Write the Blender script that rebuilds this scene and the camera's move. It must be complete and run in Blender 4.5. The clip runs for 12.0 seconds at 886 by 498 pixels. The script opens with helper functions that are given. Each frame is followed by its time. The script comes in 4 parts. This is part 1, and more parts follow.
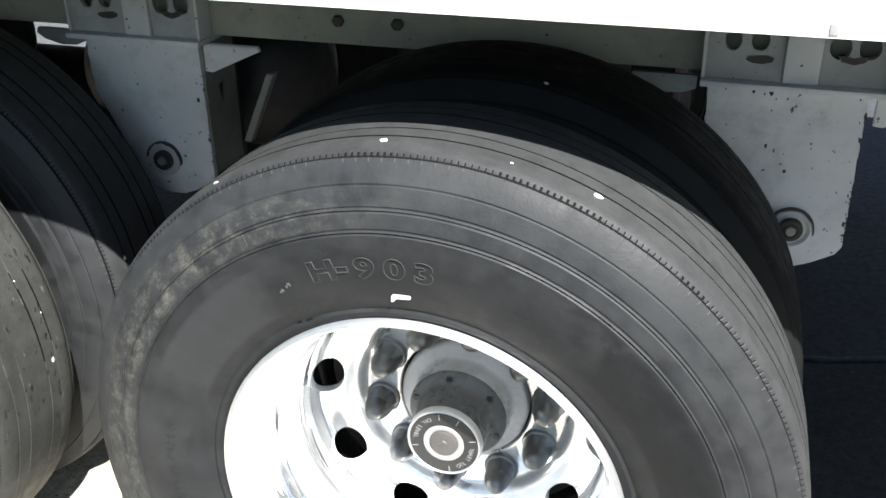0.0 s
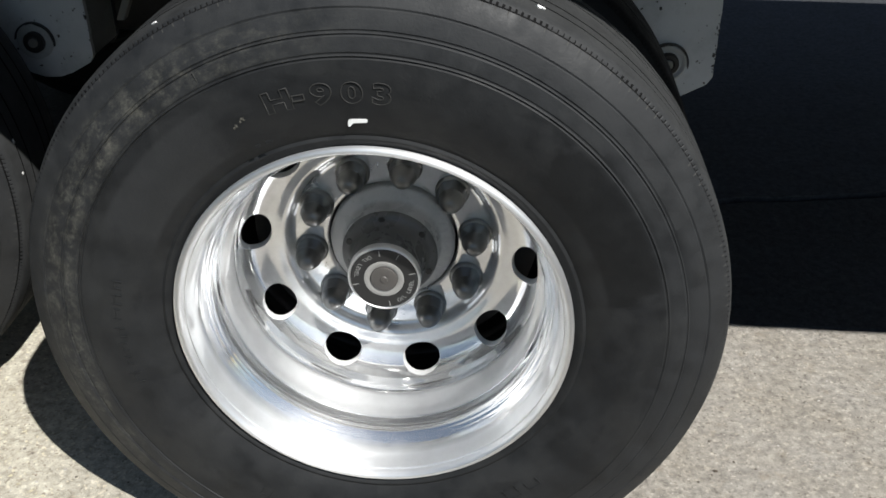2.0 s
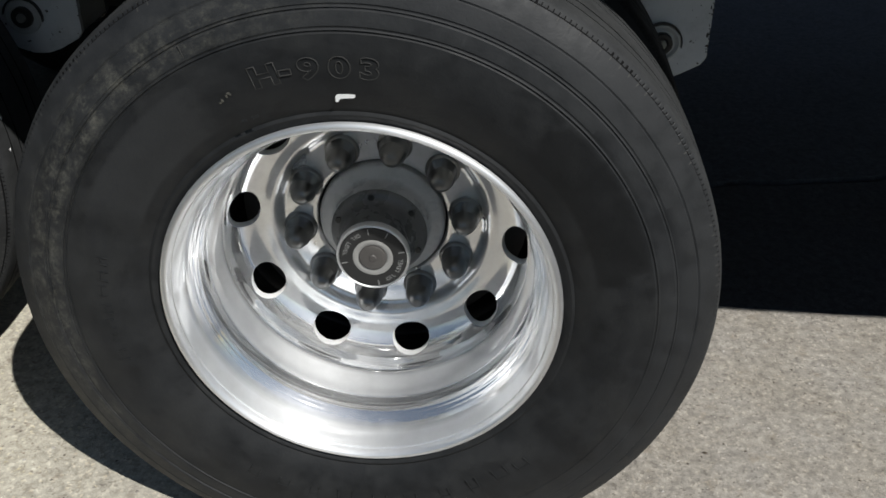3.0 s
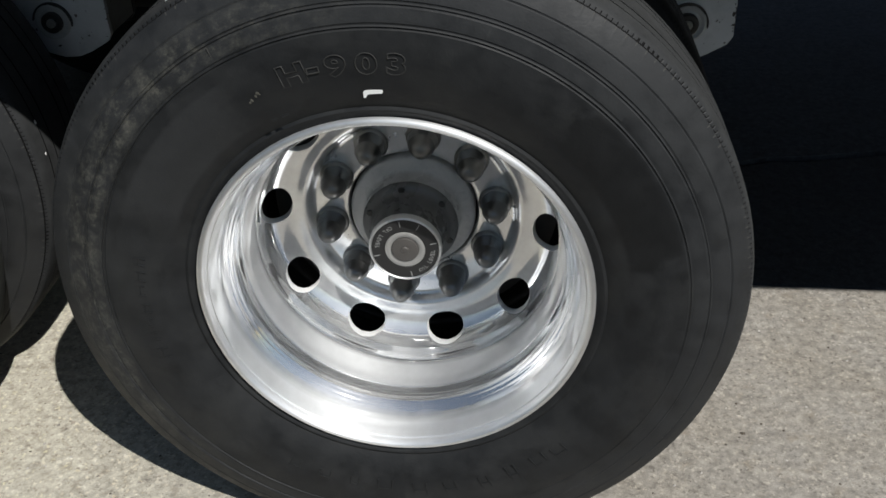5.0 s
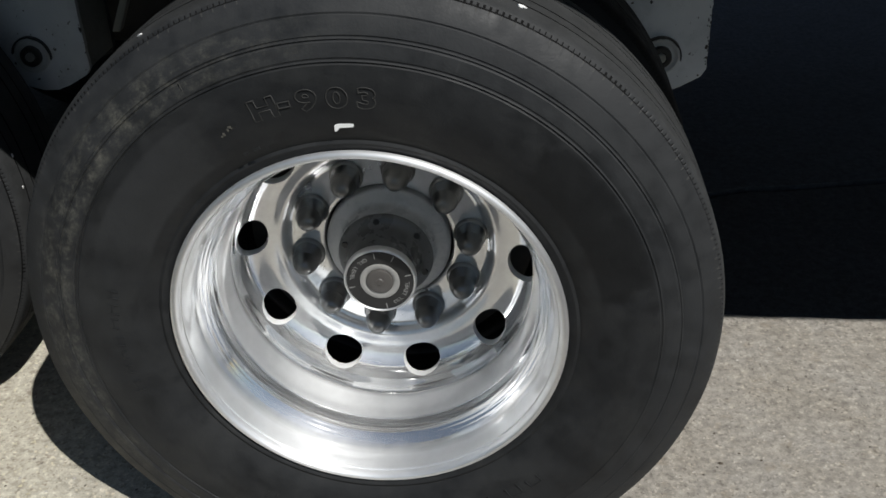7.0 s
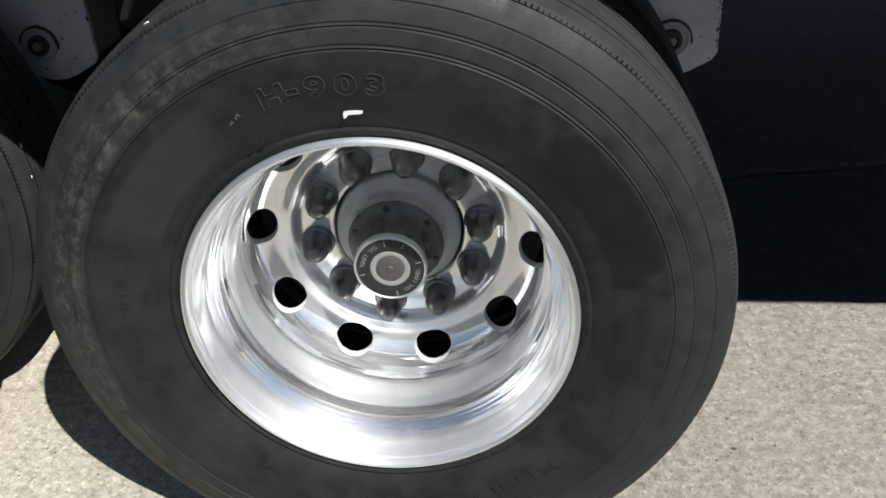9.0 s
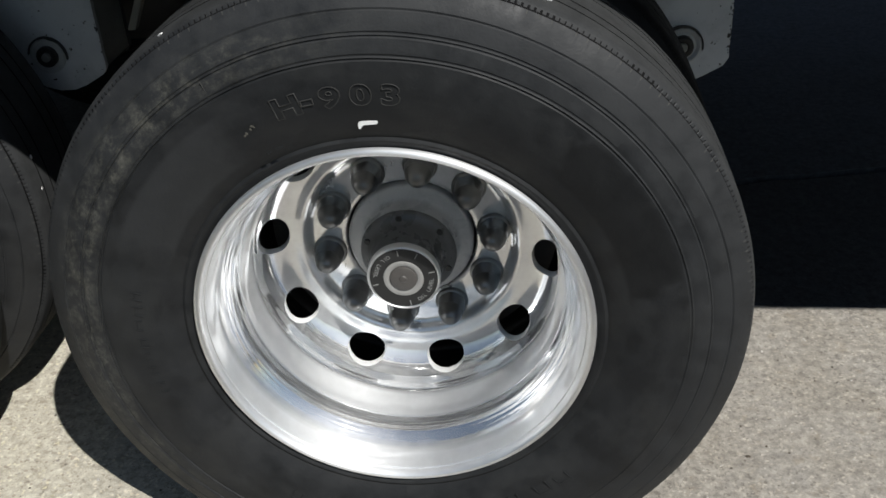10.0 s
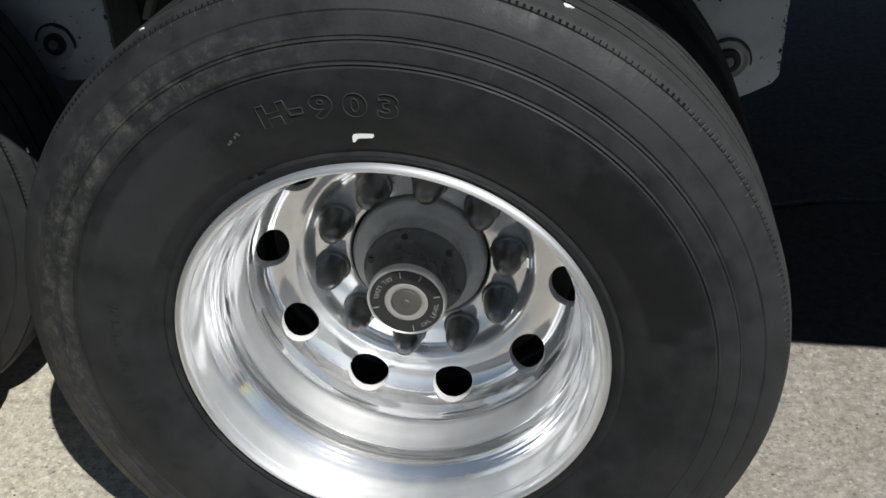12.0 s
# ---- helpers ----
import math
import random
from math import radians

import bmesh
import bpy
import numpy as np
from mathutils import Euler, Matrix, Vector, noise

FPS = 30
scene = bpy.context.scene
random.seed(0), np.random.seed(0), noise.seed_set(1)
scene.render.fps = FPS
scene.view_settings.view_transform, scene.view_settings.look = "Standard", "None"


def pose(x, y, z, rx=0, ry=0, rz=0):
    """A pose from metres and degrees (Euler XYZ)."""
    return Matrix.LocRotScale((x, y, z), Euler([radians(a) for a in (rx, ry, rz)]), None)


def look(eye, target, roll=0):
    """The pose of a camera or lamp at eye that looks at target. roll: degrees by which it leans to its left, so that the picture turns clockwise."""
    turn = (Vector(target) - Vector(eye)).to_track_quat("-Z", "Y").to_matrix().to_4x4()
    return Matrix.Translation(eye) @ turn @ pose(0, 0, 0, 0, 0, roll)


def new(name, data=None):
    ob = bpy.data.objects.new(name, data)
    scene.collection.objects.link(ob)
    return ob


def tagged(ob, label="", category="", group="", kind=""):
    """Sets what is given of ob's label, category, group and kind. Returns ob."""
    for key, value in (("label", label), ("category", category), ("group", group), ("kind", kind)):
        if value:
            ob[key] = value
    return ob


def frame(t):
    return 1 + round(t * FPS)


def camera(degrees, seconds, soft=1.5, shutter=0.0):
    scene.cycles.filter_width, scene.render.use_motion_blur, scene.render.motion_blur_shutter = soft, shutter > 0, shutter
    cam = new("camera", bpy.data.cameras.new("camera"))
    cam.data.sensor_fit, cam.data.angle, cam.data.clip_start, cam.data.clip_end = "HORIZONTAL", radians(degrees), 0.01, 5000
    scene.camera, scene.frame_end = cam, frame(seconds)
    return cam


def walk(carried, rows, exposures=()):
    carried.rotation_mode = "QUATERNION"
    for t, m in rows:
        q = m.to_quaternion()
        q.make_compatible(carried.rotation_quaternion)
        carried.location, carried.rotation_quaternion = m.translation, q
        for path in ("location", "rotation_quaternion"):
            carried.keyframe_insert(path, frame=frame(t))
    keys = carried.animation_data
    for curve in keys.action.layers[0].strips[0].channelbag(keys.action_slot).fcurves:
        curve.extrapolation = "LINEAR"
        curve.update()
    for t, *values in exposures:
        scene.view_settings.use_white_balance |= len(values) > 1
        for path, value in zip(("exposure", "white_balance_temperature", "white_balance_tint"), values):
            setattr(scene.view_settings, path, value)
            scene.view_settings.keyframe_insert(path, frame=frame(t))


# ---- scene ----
# ---- camera and walk ----
cam = camera(48.92, 12.0, soft=1.6)
ROWS = [  # seconds, eye x y z, yaw, pitch, roll
    (0.0, 0.3500, -1.0106, 1.4412, 16.59, -26.74, 0.45),
    (0.1, 0.3249, -1.0170, 1.4362, 14.89, -27.33, 1.41),
    (0.2, 0.2956, -1.0319, 1.4486, 12.76, -29.42, 2.45),
    (0.3, 0.2764, -1.0511, 1.4291, 12.09, -30.60, 3.26),
    (0.4, 0.2516, -1.0669, 1.4276, 11.97, -31.62, 3.50),
    (0.5, 0.2306, -1.0909, 1.4196, 11.40, -31.96, 3.40),
    (0.7, 0.1956, -1.1249, 1.4086, 10.10, -32.53, 2.11),
    (1.0, 0.1694, -1.1515, 1.3905, 9.89, -31.00, 0.11),
    (1.5, 0.1679, -1.1544, 1.3686, 6.16, -31.90, 0.01),
    (2.0, 0.1829, -1.1657, 1.3478, 4.19, -30.98, -0.54),
    (2.5, 0.1911, -1.1607, 1.3336, 4.30, -31.59, -1.02),
    (4.5, 0.1989, -1.1616, 1.3454, 4.04, -32.23, 0.14),
    (5.0, 0.1931, -1.1644, 1.3477, 4.76, -32.79, 1.55),
    (5.5, 0.1948, -1.1737, 1.3448, 3.07, -32.51, 1.57),
    (6.0, 0.2000, -1.1603, 1.3406, 3.06, -32.17, 1.08),
    (6.5, 0.2065, -1.1638, 1.3514, 3.96, -30.86, 1.01),
    (7.0, 0.2181, -1.1657, 1.3543, 4.14, -31.11, 1.42),
    (9.0, 0.2160, -1.1580, 1.3508, 4.37, -31.91, 2.11),
    (9.5, 0.2082, -1.1357, 1.3473, 4.14, -31.96, 2.68),
    (10.0, 0.1963, -1.1498, 1.3534, 4.24, -31.61, 2.49),
    (10.5, 0.1888, -1.1425, 1.3520, 3.87, -30.87, 2.07),
    (11.0, 0.1834, -1.1290, 1.3516, 4.17, -30.28, 1.33),
    (11.5, 0.2000, -1.0950, 1.3497, 4.66, -32.13, 2.30),
    (12.0, 0.2427, -1.0145, 1.3210, 8.12, -31.79, 1.58),
]
EXPOSURES = [(0.0, 1.76), (0.1, 1.96), (0.3, 2.06), (0.4, 1.94), (0.5, 1.56), (0.8, 0.74), (1.2, 0.34), (1.5, 0.24), (2.0, 0.24), (2.5, -0.1), (4.5, -0.22), (5.0, -0.19), (5.5, -0.07),
             (6.0, -0.19), (6.5, -0.32), (7.0, -0.24), (9.0, 0.24), (9.5, -0.02), (10.0, -0.06), (10.5, 0.14), (11.0, 0.19), (11.5, 0.24), (12.0, -0.08)]
walk(cam, [(t, pose(x, y, z, 90 + pitch, roll, yaw)) for t, x, y, z, yaw, pitch, roll in ROWS], EXPOSURES)

# ---- world and sun ----
SUN = Vector((0.53, -0.65, 1.0)).normalized()   # towards the sun
world = bpy.data.worlds.new("sky")
scene.world = world
world.use_nodes = True
wn, wl = world.node_tree.nodes, world.node_tree.links
sky = wn.new("ShaderNodeTexSky")
sky.sky_type, sky.sun_disc = "NISHITA", False
sky.sun_elevation = math.asin(SUN.z)
sky.sun_rotation = math.atan2(SUN.x, SUN.y)
sky.air_density, sky.dust_density = 1.35, 0.3
wl.new(sky.outputs["Color"], wn["Background"].inputs["Color"])
wn["Background"].inputs["Strength"].default_value = 0.055
sun = new("sun", bpy.data.lights.new("sun", "SUN"))
sun.data.energy, sun.data.angle, sun.data.color = 5.0, radians(0.53), (1.0, 0.985, 0.955)
sun.matrix_world = look((6 * SUN.x, 6 * SUN.y, 6 * SUN.z), (0, 0, 0))


# ---- materials ----
def material(name, color=(0.5, 0.5, 0.5), rough=0.5, metal=0.0, spec=0.5):
    m = bpy.data.materials.new(name)
    m.use_nodes = True
    b = m.node_tree.nodes["Principled BSDF"]
    b.inputs["Base Color"].default_value = (*color, 1)
    b.inputs["Roughness"].default_value = rough
    b.inputs["Metallic"].default_value = metal
    b.inputs["Specular IOR Level"].default_value = spec
    return m, m.node_tree.nodes, m.node_tree.links, b


def coords(n, l, scale=(1, 1, 1)):
    c, mp = n.new("ShaderNodeTexCoord"), n.new("ShaderNodeMapping")
    mp.inputs["Scale"].default_value = scale
    l.new(c.outputs["Object"], mp.inputs["Vector"])
    return mp.outputs["Vector"]


def noise_tex(n, l, vec, scale, detail=4.0, rough=0.55):
    t = n.new("ShaderNodeTexNoise")
    t.inputs["Scale"].default_value, t.inputs["Detail"].default_value, t.inputs["Roughness"].default_value = scale, detail, rough
    l.new(vec, t.inputs["Vector"])
    return t.outputs["Fac"]


def ramp(n, l, fac, stops):
    r = n.new("ShaderNodeValToRGB")
    while len(r.color_ramp.elements) < len(stops):
        r.color_ramp.elements.new(0.5)
    for e, (at, c) in zip(r.color_ramp.elements, stops):
        e.position, e.color = at, (*c, 1) if len(c) == 3 else (c[0], c[0], c[0], 1)
    l.new(fac, r.inputs["Fac"])
    return r.outputs["Color"]


def mixed(n, l, fac, a, b, kind="MIX"):
    m = n.new("ShaderNodeMix")
    m.data_type, m.blend_type = "RGBA", kind
    for socket, v in ((m.inputs["Factor"], fac), (m.inputs[6], a), (m.inputs[7], b)):
        if isinstance(v, (int, float)):
            socket.default_value = v
        elif isinstance(v, tuple):
            socket.default_value = (*v, 1)
        else:
            l.new(v, socket)
    return m.outputs[2]


def bump(n, l, b, height, strength=0.3, distance=0.002, before=None):
    k = n.new("ShaderNodeBump")
    k.inputs["Strength"].default_value, k.inputs["Distance"].default_value = strength, distance
    l.new(height, k.inputs["Height"])
    if before is not None:
        l.new(before, k.inputs["Normal"])
    l.new(k.outputs["Normal"], b.inputs["Normal"])
    return k.outputs["Normal"]


def maths(n, l, op, a, b=0.0, c=None):
    m = n.new("ShaderNodeMath")
    m.operation = op
    for socket, v in zip(m.inputs, (a, b, c)):
        if v is None:
            continue
        if isinstance(v, (int, float)):
            socket.default_value = v
        else:
            l.new(v, socket)
    return m.outputs[0]


def rubber_material(name, dirt=1.0, worn=0.66, tint=(0.83, 0.85, 0.868), nicked=0.0, spec=0.35):
    m, n, l, b = material(name, (0.03, 0.03, 0.03), 0.62, spec=spec)
    v = coords(n, l)
    sep = n.new("ShaderNodeSeparateXYZ")
    l.new(v, sep.inputs[0])
    r = maths(n, l, "SQRT", maths(n, l, "ADD", maths(n, l, "POWER", sep.outputs[0], 2.0), maths(n, l, "POWER", sep.outputs[2], 2.0)))
    ang = maths(n, l, "ARCTAN2", sep.outputs[2], maths(n, l, "MULTIPLY", sep.outputs[0], -1.0))
    # the unrolled sidewall: along the wheel, then outwards
    polar = n.new("ShaderNodeCombineXYZ")
    l.new(maths(n, l, "MULTIPLY", maths(n, l, "ARCTAN2", sep.outputs[0], sep.outputs[2]), 0.42), polar.inputs[0])
    l.new(r, polar.inputs[1])
    l.new(sep.outputs[1], polar.inputs[2])
    def unrolled(sx, sy):
        mp = n.new("ShaderNodeMapping")
        mp.inputs["Scale"].default_value = (sx, sy, 1.0)
        l.new(polar.outputs[0], mp.inputs["Vector"])
        return mp.outputs["Vector"]
    fine, mid, big = noise_tex(n, l, v, 260, 3), noise_tex(n, l, v, 34, 5), noise_tex(n, l, v, 7, 4)
    base = ramp(n, l, mid, [(0.3, (0.0082, 0.0088, 0.0096)), (0.7, (0.0155, 0.0163, 0.0172))])
    base = mixed(n, l, ramp(n, l, big, [(0.42, (0.0,)), (0.68, (0.5,))]), base, (0.026, 0.0266, 0.0270))
    wash = ramp(n, l, noise_tex(n, l, unrolled(9, 16), 1.0, 6, 0.6), [(0.45, (0.0,)), (0.66, (0.45,))])
    base = mixed(n, l, wash, base, (0.034, 0.034, 0.0328))
    wet = ramp(n, l, noise_tex(n, l, unrolled(13, 30), 1.0, 3, 0.5), [(0.60, (0.0,)), (0.66, (0.5,))])
    base = mixed(n, l, wet, base, (0.0085, 0.009, 0.0095))
    rub = ramp(n, l, noise_tex(n, l, unrolled(120, 14), 1.0, 3, 0.6), [(0.66, (0.0,)), (0.76, (0.4,))])
    base = mixed(n, l, rub, base, (0.042, 0.042, 0.041))
    outer = n.new("ShaderNodeMapRange")
    outer.inputs[1].default_value, outer.inputs[2].default_value, outer.inputs[4].default_value = 0.428, 0.440, 0.4
    l.new(r, outer.inputs[0])
    base = mixed(n, l, maths(n, l, "MULTIPLY", outer.outputs[0], mid), base, (0.0475, 0.0485, 0.0500))
    # a clean black patch, and a grey scuffed one, on the inner sidewall
    def patch(centre, half, r0, r1, soft):
        edge = maths(n, l, "ADD", maths(n, l, "ABSOLUTE", maths(n, l, "SUBTRACT", ang, centre)), maths(n, l, "MULTIPLY", maths(n, l, "SUBTRACT", mid, 0.5), 0.22))
        k = n.new("ShaderNodeMapRange")
        k.inputs[1].default_value, k.inputs[2].default_value = half, half - soft
        l.new(edge, k.inputs[0])
        q = n.new("ShaderNodeMapRange")
        q.inputs[1].default_value, q.inputs[2].default_value = (r1 - r0) / 2, (r1 - r0) / 2 - 0.006
        l.new(maths(n, l, "ABSOLUTE", maths(n, l, "SUBTRACT", r, (r0 + r1) / 2)), q.inputs[0])
        return maths(n, l, "MULTIPLY", k.outputs[0], q.outputs[0])
    base = mixed(n, l, maths(n, l, "MULTIPLY", patch(2.60, 0.36, 0.345, 0.425, 0.04), 0.8), base, (0.0075, 0.0078, 0.008))
    base = mixed(n, l, maths(n, l, "MULTIPLY", patch(0.72, 0.36, 0.330, 0.412, 0.12), 0.7), base, (0.034, 0.0345, 0.035))
    # dried mud on the shoulder band of one quarter of the sidewall, by radius and angle
    band = ramp(n, l, r, [(0.427, (0.0,)), (0.446, (1.0,)), (0.474, (1.0,)), (0.502, (0.0,))])
    where = n.new("ShaderNodeMapRange")
    where.interpolation_type = "SMOOTHSTEP"
    where.inputs[1].default_value, where.inputs[2].default_value = 1.45, 0.35
    l.new(maths(n, l, "ABSOLUTE", maths(n, l, "SUBTRACT", ang, 0.35)), where.inputs[0])
    blot = ramp(n, l, noise_tex(n, l, unrolled(34, 44), 1.0, 10, 0.80), [(0.47, (0.0,)), (0.66, (1.0,))])
    grain = ramp(n, l, noise_tex(n, l, v, 150, 4, 0.7), [(0.36, (0.35,)), (0.6, (1.0,))])
    mud = maths(n, l, "MULTIPLY", maths(n, l, "MULTIPLY", band, where.outputs[0]), maths(n, l, "MULTIPLY", blot, grain))
    mud = maths(n, l, "MULTIPLY", mud, 0.85 * dirt)
    base = mixed(n, l, mud, base, (0.150, 0.142, 0.115))
    # tread and shoulder scuffed lighter, with brownish dust
    scuff = n.new("ShaderNodeMapRange")
    scuff.inputs[1].default_value, scuff.inputs[2].default_value = 0.518, 0.525
    scuff.inputs[4].default_value = worn
    l.new(r, scuff.inputs[0])
    dust = mixed(n, l, fine, (0.035, 0.0352, 0.0350), (0.073, 0.0732, 0.0715))
    dust = mixed(n, l, ramp(n, l, noise_tex(n, l, v, 11, 6, 0.7), [(0.45, (0.0,)), (0.7, (0.6,))]), dust, (0.085, 0.084, 0.081))
    dust = mixed(n, l, ramp(n, l, noise_tex(n, l, v, 31, 6, 0.75), [(0.46, (0.0,)), (0.66, (0.45,))]), dust, (0.026, 0.0265, 0.025))
    if nicked:   # short cuts and pale scuffs along the running direction
        def streaks(along, across, seed):
            mp = n.new("ShaderNodeMapping")
            mp.inputs["Scale"].default_value, mp.inputs["Location"].default_value = (along, 1.0, across), (seed, 0, 0)
            l.new(polar.outputs[0], mp.inputs["Vector"])
            return noise_tex(n, l, mp.outputs["Vector"], 1.0, 2, 0.5)
        dust = mixed(n, l, ramp(n, l, streaks(80, 130, 3.0), [(0.64, (0.0,)), (0.67, (nicked,))]), dust, (0.010, 0.010, 0.010))
        dust = mixed(n, l, ramp(n, l, streaks(60, 120, 9.0), [(0.70, (0.0,)), (0.74, (nicked,))]), dust, (0.16, 0.155, 0.145))
        dust = mixed(n, l, ramp(n, l, streaks(5, 40, 5.0), [(0.42, (0.0,)), (0.68, (0.6,))]), dust, (0.033, 0.034, 0.032))
    base = mixed(n, l, scuff.outputs[0], base, dust)
    base = mixed(n, l, 1.0, base, tint, "MULTIPLY")
    l.new(base, b.inputs["Base Color"])
    l.new(ramp(n, l, mid, [(0.3, (0.5,)), (0.7, (0.72,))]), b.inputs["Roughness"])
    bump(n, l, b, mid, 0.3, 0.002, bump(n, l, b, fine, 0.4, 0.0006))
    return m


def metal_material(name, color, r0, r1, scale=60, bumpy=0.02, low=0.86, turned=0.0, wavy=0.0, haze=0.0, haze_rough=0.45, bands=()):
    """Bare metal; haze mixes in the broad sheen of fine scratches over the clear reflection, bands varies it by depth (y, share)."""
    m, n, l, b = material(name, color, r0, 1.0)
    v = coords(n, l)
    a, c = noise_tex(n, l, v, scale, 5), noise_tex(n, l, v, 14, 6, 0.65)
    tone = ramp(n, l, c, [(0.3, tuple(low * k for k in color)), (0.7, color)])
    l.new(ramp(n, l, mixed(n, l, 0.5, a, c), [(0.35, (r0,)), (0.65, (r1,))]), b.inputs["Roughness"])
    l.new(tone, b.inputs["Base Color"])
    normal = bump(n, l, b, a, bumpy, 0.001)
    if wavy:
        normal = bump(n, l, b, noise_tex(n, l, v, 11, 2, 0.5), wavy, 0.01, normal)
    if turned:
        t = n.new("ShaderNodeTangent")
        t.direction_type, t.axis = "RADIAL", "Y"
        l.new(t.outputs[0], b.inputs["Tangent"])
        b.inputs["Anisotropic"].default_value, b.inputs["Anisotropic Rotation"].default_value = turned, 0.25
    if haze:
        sheen, both = n.new("ShaderNodeBsdfPrincipled"), n.new("ShaderNodeMixShader")
        sheen.inputs["Metallic"].default_value, sheen.inputs["Roughness"].default_value = 1.0, haze_rough
        l.new(tone, sheen.inputs["Base Color"])
        l.new(normal, sheen.inputs["Normal"])
        if turned:
            l.new(t.outputs[0], sheen.inputs["Tangent"])
            sheen.inputs["Anisotropic"].default_value, sheen.inputs["Anisotropic Rotation"].default_value = 0.5, 0.25
        share = ramp(n, l, c, [(0.3, (haze - 0.04,)), (0.7, (haze + 0.04,))])
        if bands:
            sep, depth = n.new("ShaderNodeSeparateXYZ"), n.new("ShaderNodeMapRange")
            l.new(v, sep.inputs[0])
            depth.inputs[1].default_value, depth.inputs[2].default_value = -0.01, 0.29
            l.new(sep.outputs[1], depth.inputs[0])
            share = maths(n, l, "ADD", maths(n, l, "SUBTRACT", share, haze), ramp(n, l, depth.outputs[0], [((y + 0.01) / 0.3, (k,)) for y, k in bands]))
        l.new(share, both.inputs[0])
        l.new(b.outputs[0], both.inputs[1])
        l.new(sheen.outputs[0], both.inputs[2])
        l.new(both.outputs[0], n["Material Output"].inputs["Surface"])
    return m


def painted_material(name, c0, c1, rust=0.4, rough=0.5):
    m, n, l, b = material(name, c0, rough)
    v = coords(n, l)
    base = ramp(n, l, noise_tex(n, l, v, 6, 5), [(0.35, c0), (0.7, c1)])
    dirt = ramp(n, l, noise_tex(n, l, v, 16, 6, 0.7), [(0.5, (0.0,)), (0.75, (0.55,))])
    base = mixed(n, l, dirt, base, tuple(0.55 * k for k in c0))
    chips = ramp(n, l, noise_tex(n, l, v, 85, 4, 0.55), [(0.735 - 0.06 * rust, (0.0,)), (0.755 - 0.06 * rust, (1.0,))])
    base = mixed(n, l, chips, base, (0.05, 0.035, 0.025))
    l.new(base, b.inputs["Base Color"])
    l.new(ramp(n, l, noise_tex(n, l, v, 30, 4), [(0.3, (rough - 0.12,)), (0.7, (rough + 0.15,))]), b.inputs["Roughness"])
    bump(n, l, b, noise_tex(n, l, v, 70, 4), 0.25, 0.002)
    return m


def concrete_material(name, dark, light, stones):
    m, n, l, b = material(name, light, 0.9, spec=0.2)
    v = coords(n, l)
    big, mid, fine = noise_tex(n, l, v, 1.7, 5), noise_tex(n, l, v, 14, 6, 0.7), noise_tex(n, l, v, 420, 3, 0.6)
    base = mixed(n, l, big, dark, light)
    base = mixed(n, l, ramp(n, l, mid, [(0.38, (0.0,)), (0.7, (0.42,))]), base, tuple(0.70 * k for k in dark))
    base = mixed(n, l, ramp(n, l, noise_tex(n, l, v, 5, 6, 0.65), [(0.4, (0.0,)), (0.62, (0.45,))]), base, (light[0] * 0.92, light[1] * 0.95, light[2]))
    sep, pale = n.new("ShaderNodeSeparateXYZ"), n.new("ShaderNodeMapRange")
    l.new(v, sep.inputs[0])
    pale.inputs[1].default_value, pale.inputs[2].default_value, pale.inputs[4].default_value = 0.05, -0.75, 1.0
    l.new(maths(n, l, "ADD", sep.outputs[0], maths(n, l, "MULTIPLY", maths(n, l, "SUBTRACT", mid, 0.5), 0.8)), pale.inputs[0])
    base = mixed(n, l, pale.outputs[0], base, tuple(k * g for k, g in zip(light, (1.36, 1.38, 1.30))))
    vor = n.new("ShaderNodeTexVoronoi")
    vor.inputs["Scale"].default_value = 190
    l.new(v, vor.inputs["Vector"])
    cell = n.new("ShaderNodeSeparateColor")
    l.new(vor.outputs["Color"], cell.inputs[0])
    tone = ramp(n, l, cell.outputs[0], [(0.0, (0.16, 0.14, 0.12)), (0.11, (0.44, 0.43, 0.42)), (0.86, (0.55, 0.54, 0.52)), (1.0, (0.88, 0.84, 0.78))])
    base = mixed(n, l, stones, base, tone, "OVERLAY")
    base = mixed(n, l, 0.4, base, ramp(n, l, fine, [(0.3, (0.32,)), (0.7, (0.68,))]), "OVERLAY")
    lump = ramp(n, l, noise_tex(n, l, v, 48, 5, 0.7), [(0.36, (0.30,)), (0.52, (0.5,)), (0.68, (0.68,))])
    base = mixed(n, l, 0.75, base, lump, "OVERLAY")
    brown = ramp(n, l, noise_tex(n, l, v, 23, 6, 0.72), [(0.56, (0.0,)), (0.68, (0.5,))])
    base = mixed(n, l, brown, base, (dark[0] * 0.82, dark[1] * 0.74, dark[2] * 0.64))
    pits = ramp(n, l, noise_tex(n, l, v, 140, 3, 0.6), [(0.65, (0.0,)), (0.71, (0.7,))])
    base = mixed(n, l, pits, base, tuple(0.42 * k for k in dark))
    bits = ramp(n, l, noise_tex(n, l, v, 72, 3, 0.62), [(0.70, (0.0,)), (0.74, (0.75,))])
    base = mixed(n, l, bits, base, (dark[0] * 0.5, dark[1] * 0.45, dark[2] * 0.4))
    chips = ramp(n, l, noise_tex(n, l, v, 110, 2, 0.5), [(0.70, (0.0,)), (0.74, (0.6,))])
    base = mixed(n, l, chips, base, tuple(min(1.0, 1.75 * k) for k in light))
    l.new(base, b.inputs["Base Color"])
    first = bump(n, l, b, fine, 0.6, 0.002)
    bump(n, l, b, vor.outputs["Distance"], 0.2, 0.003, first)
    return m


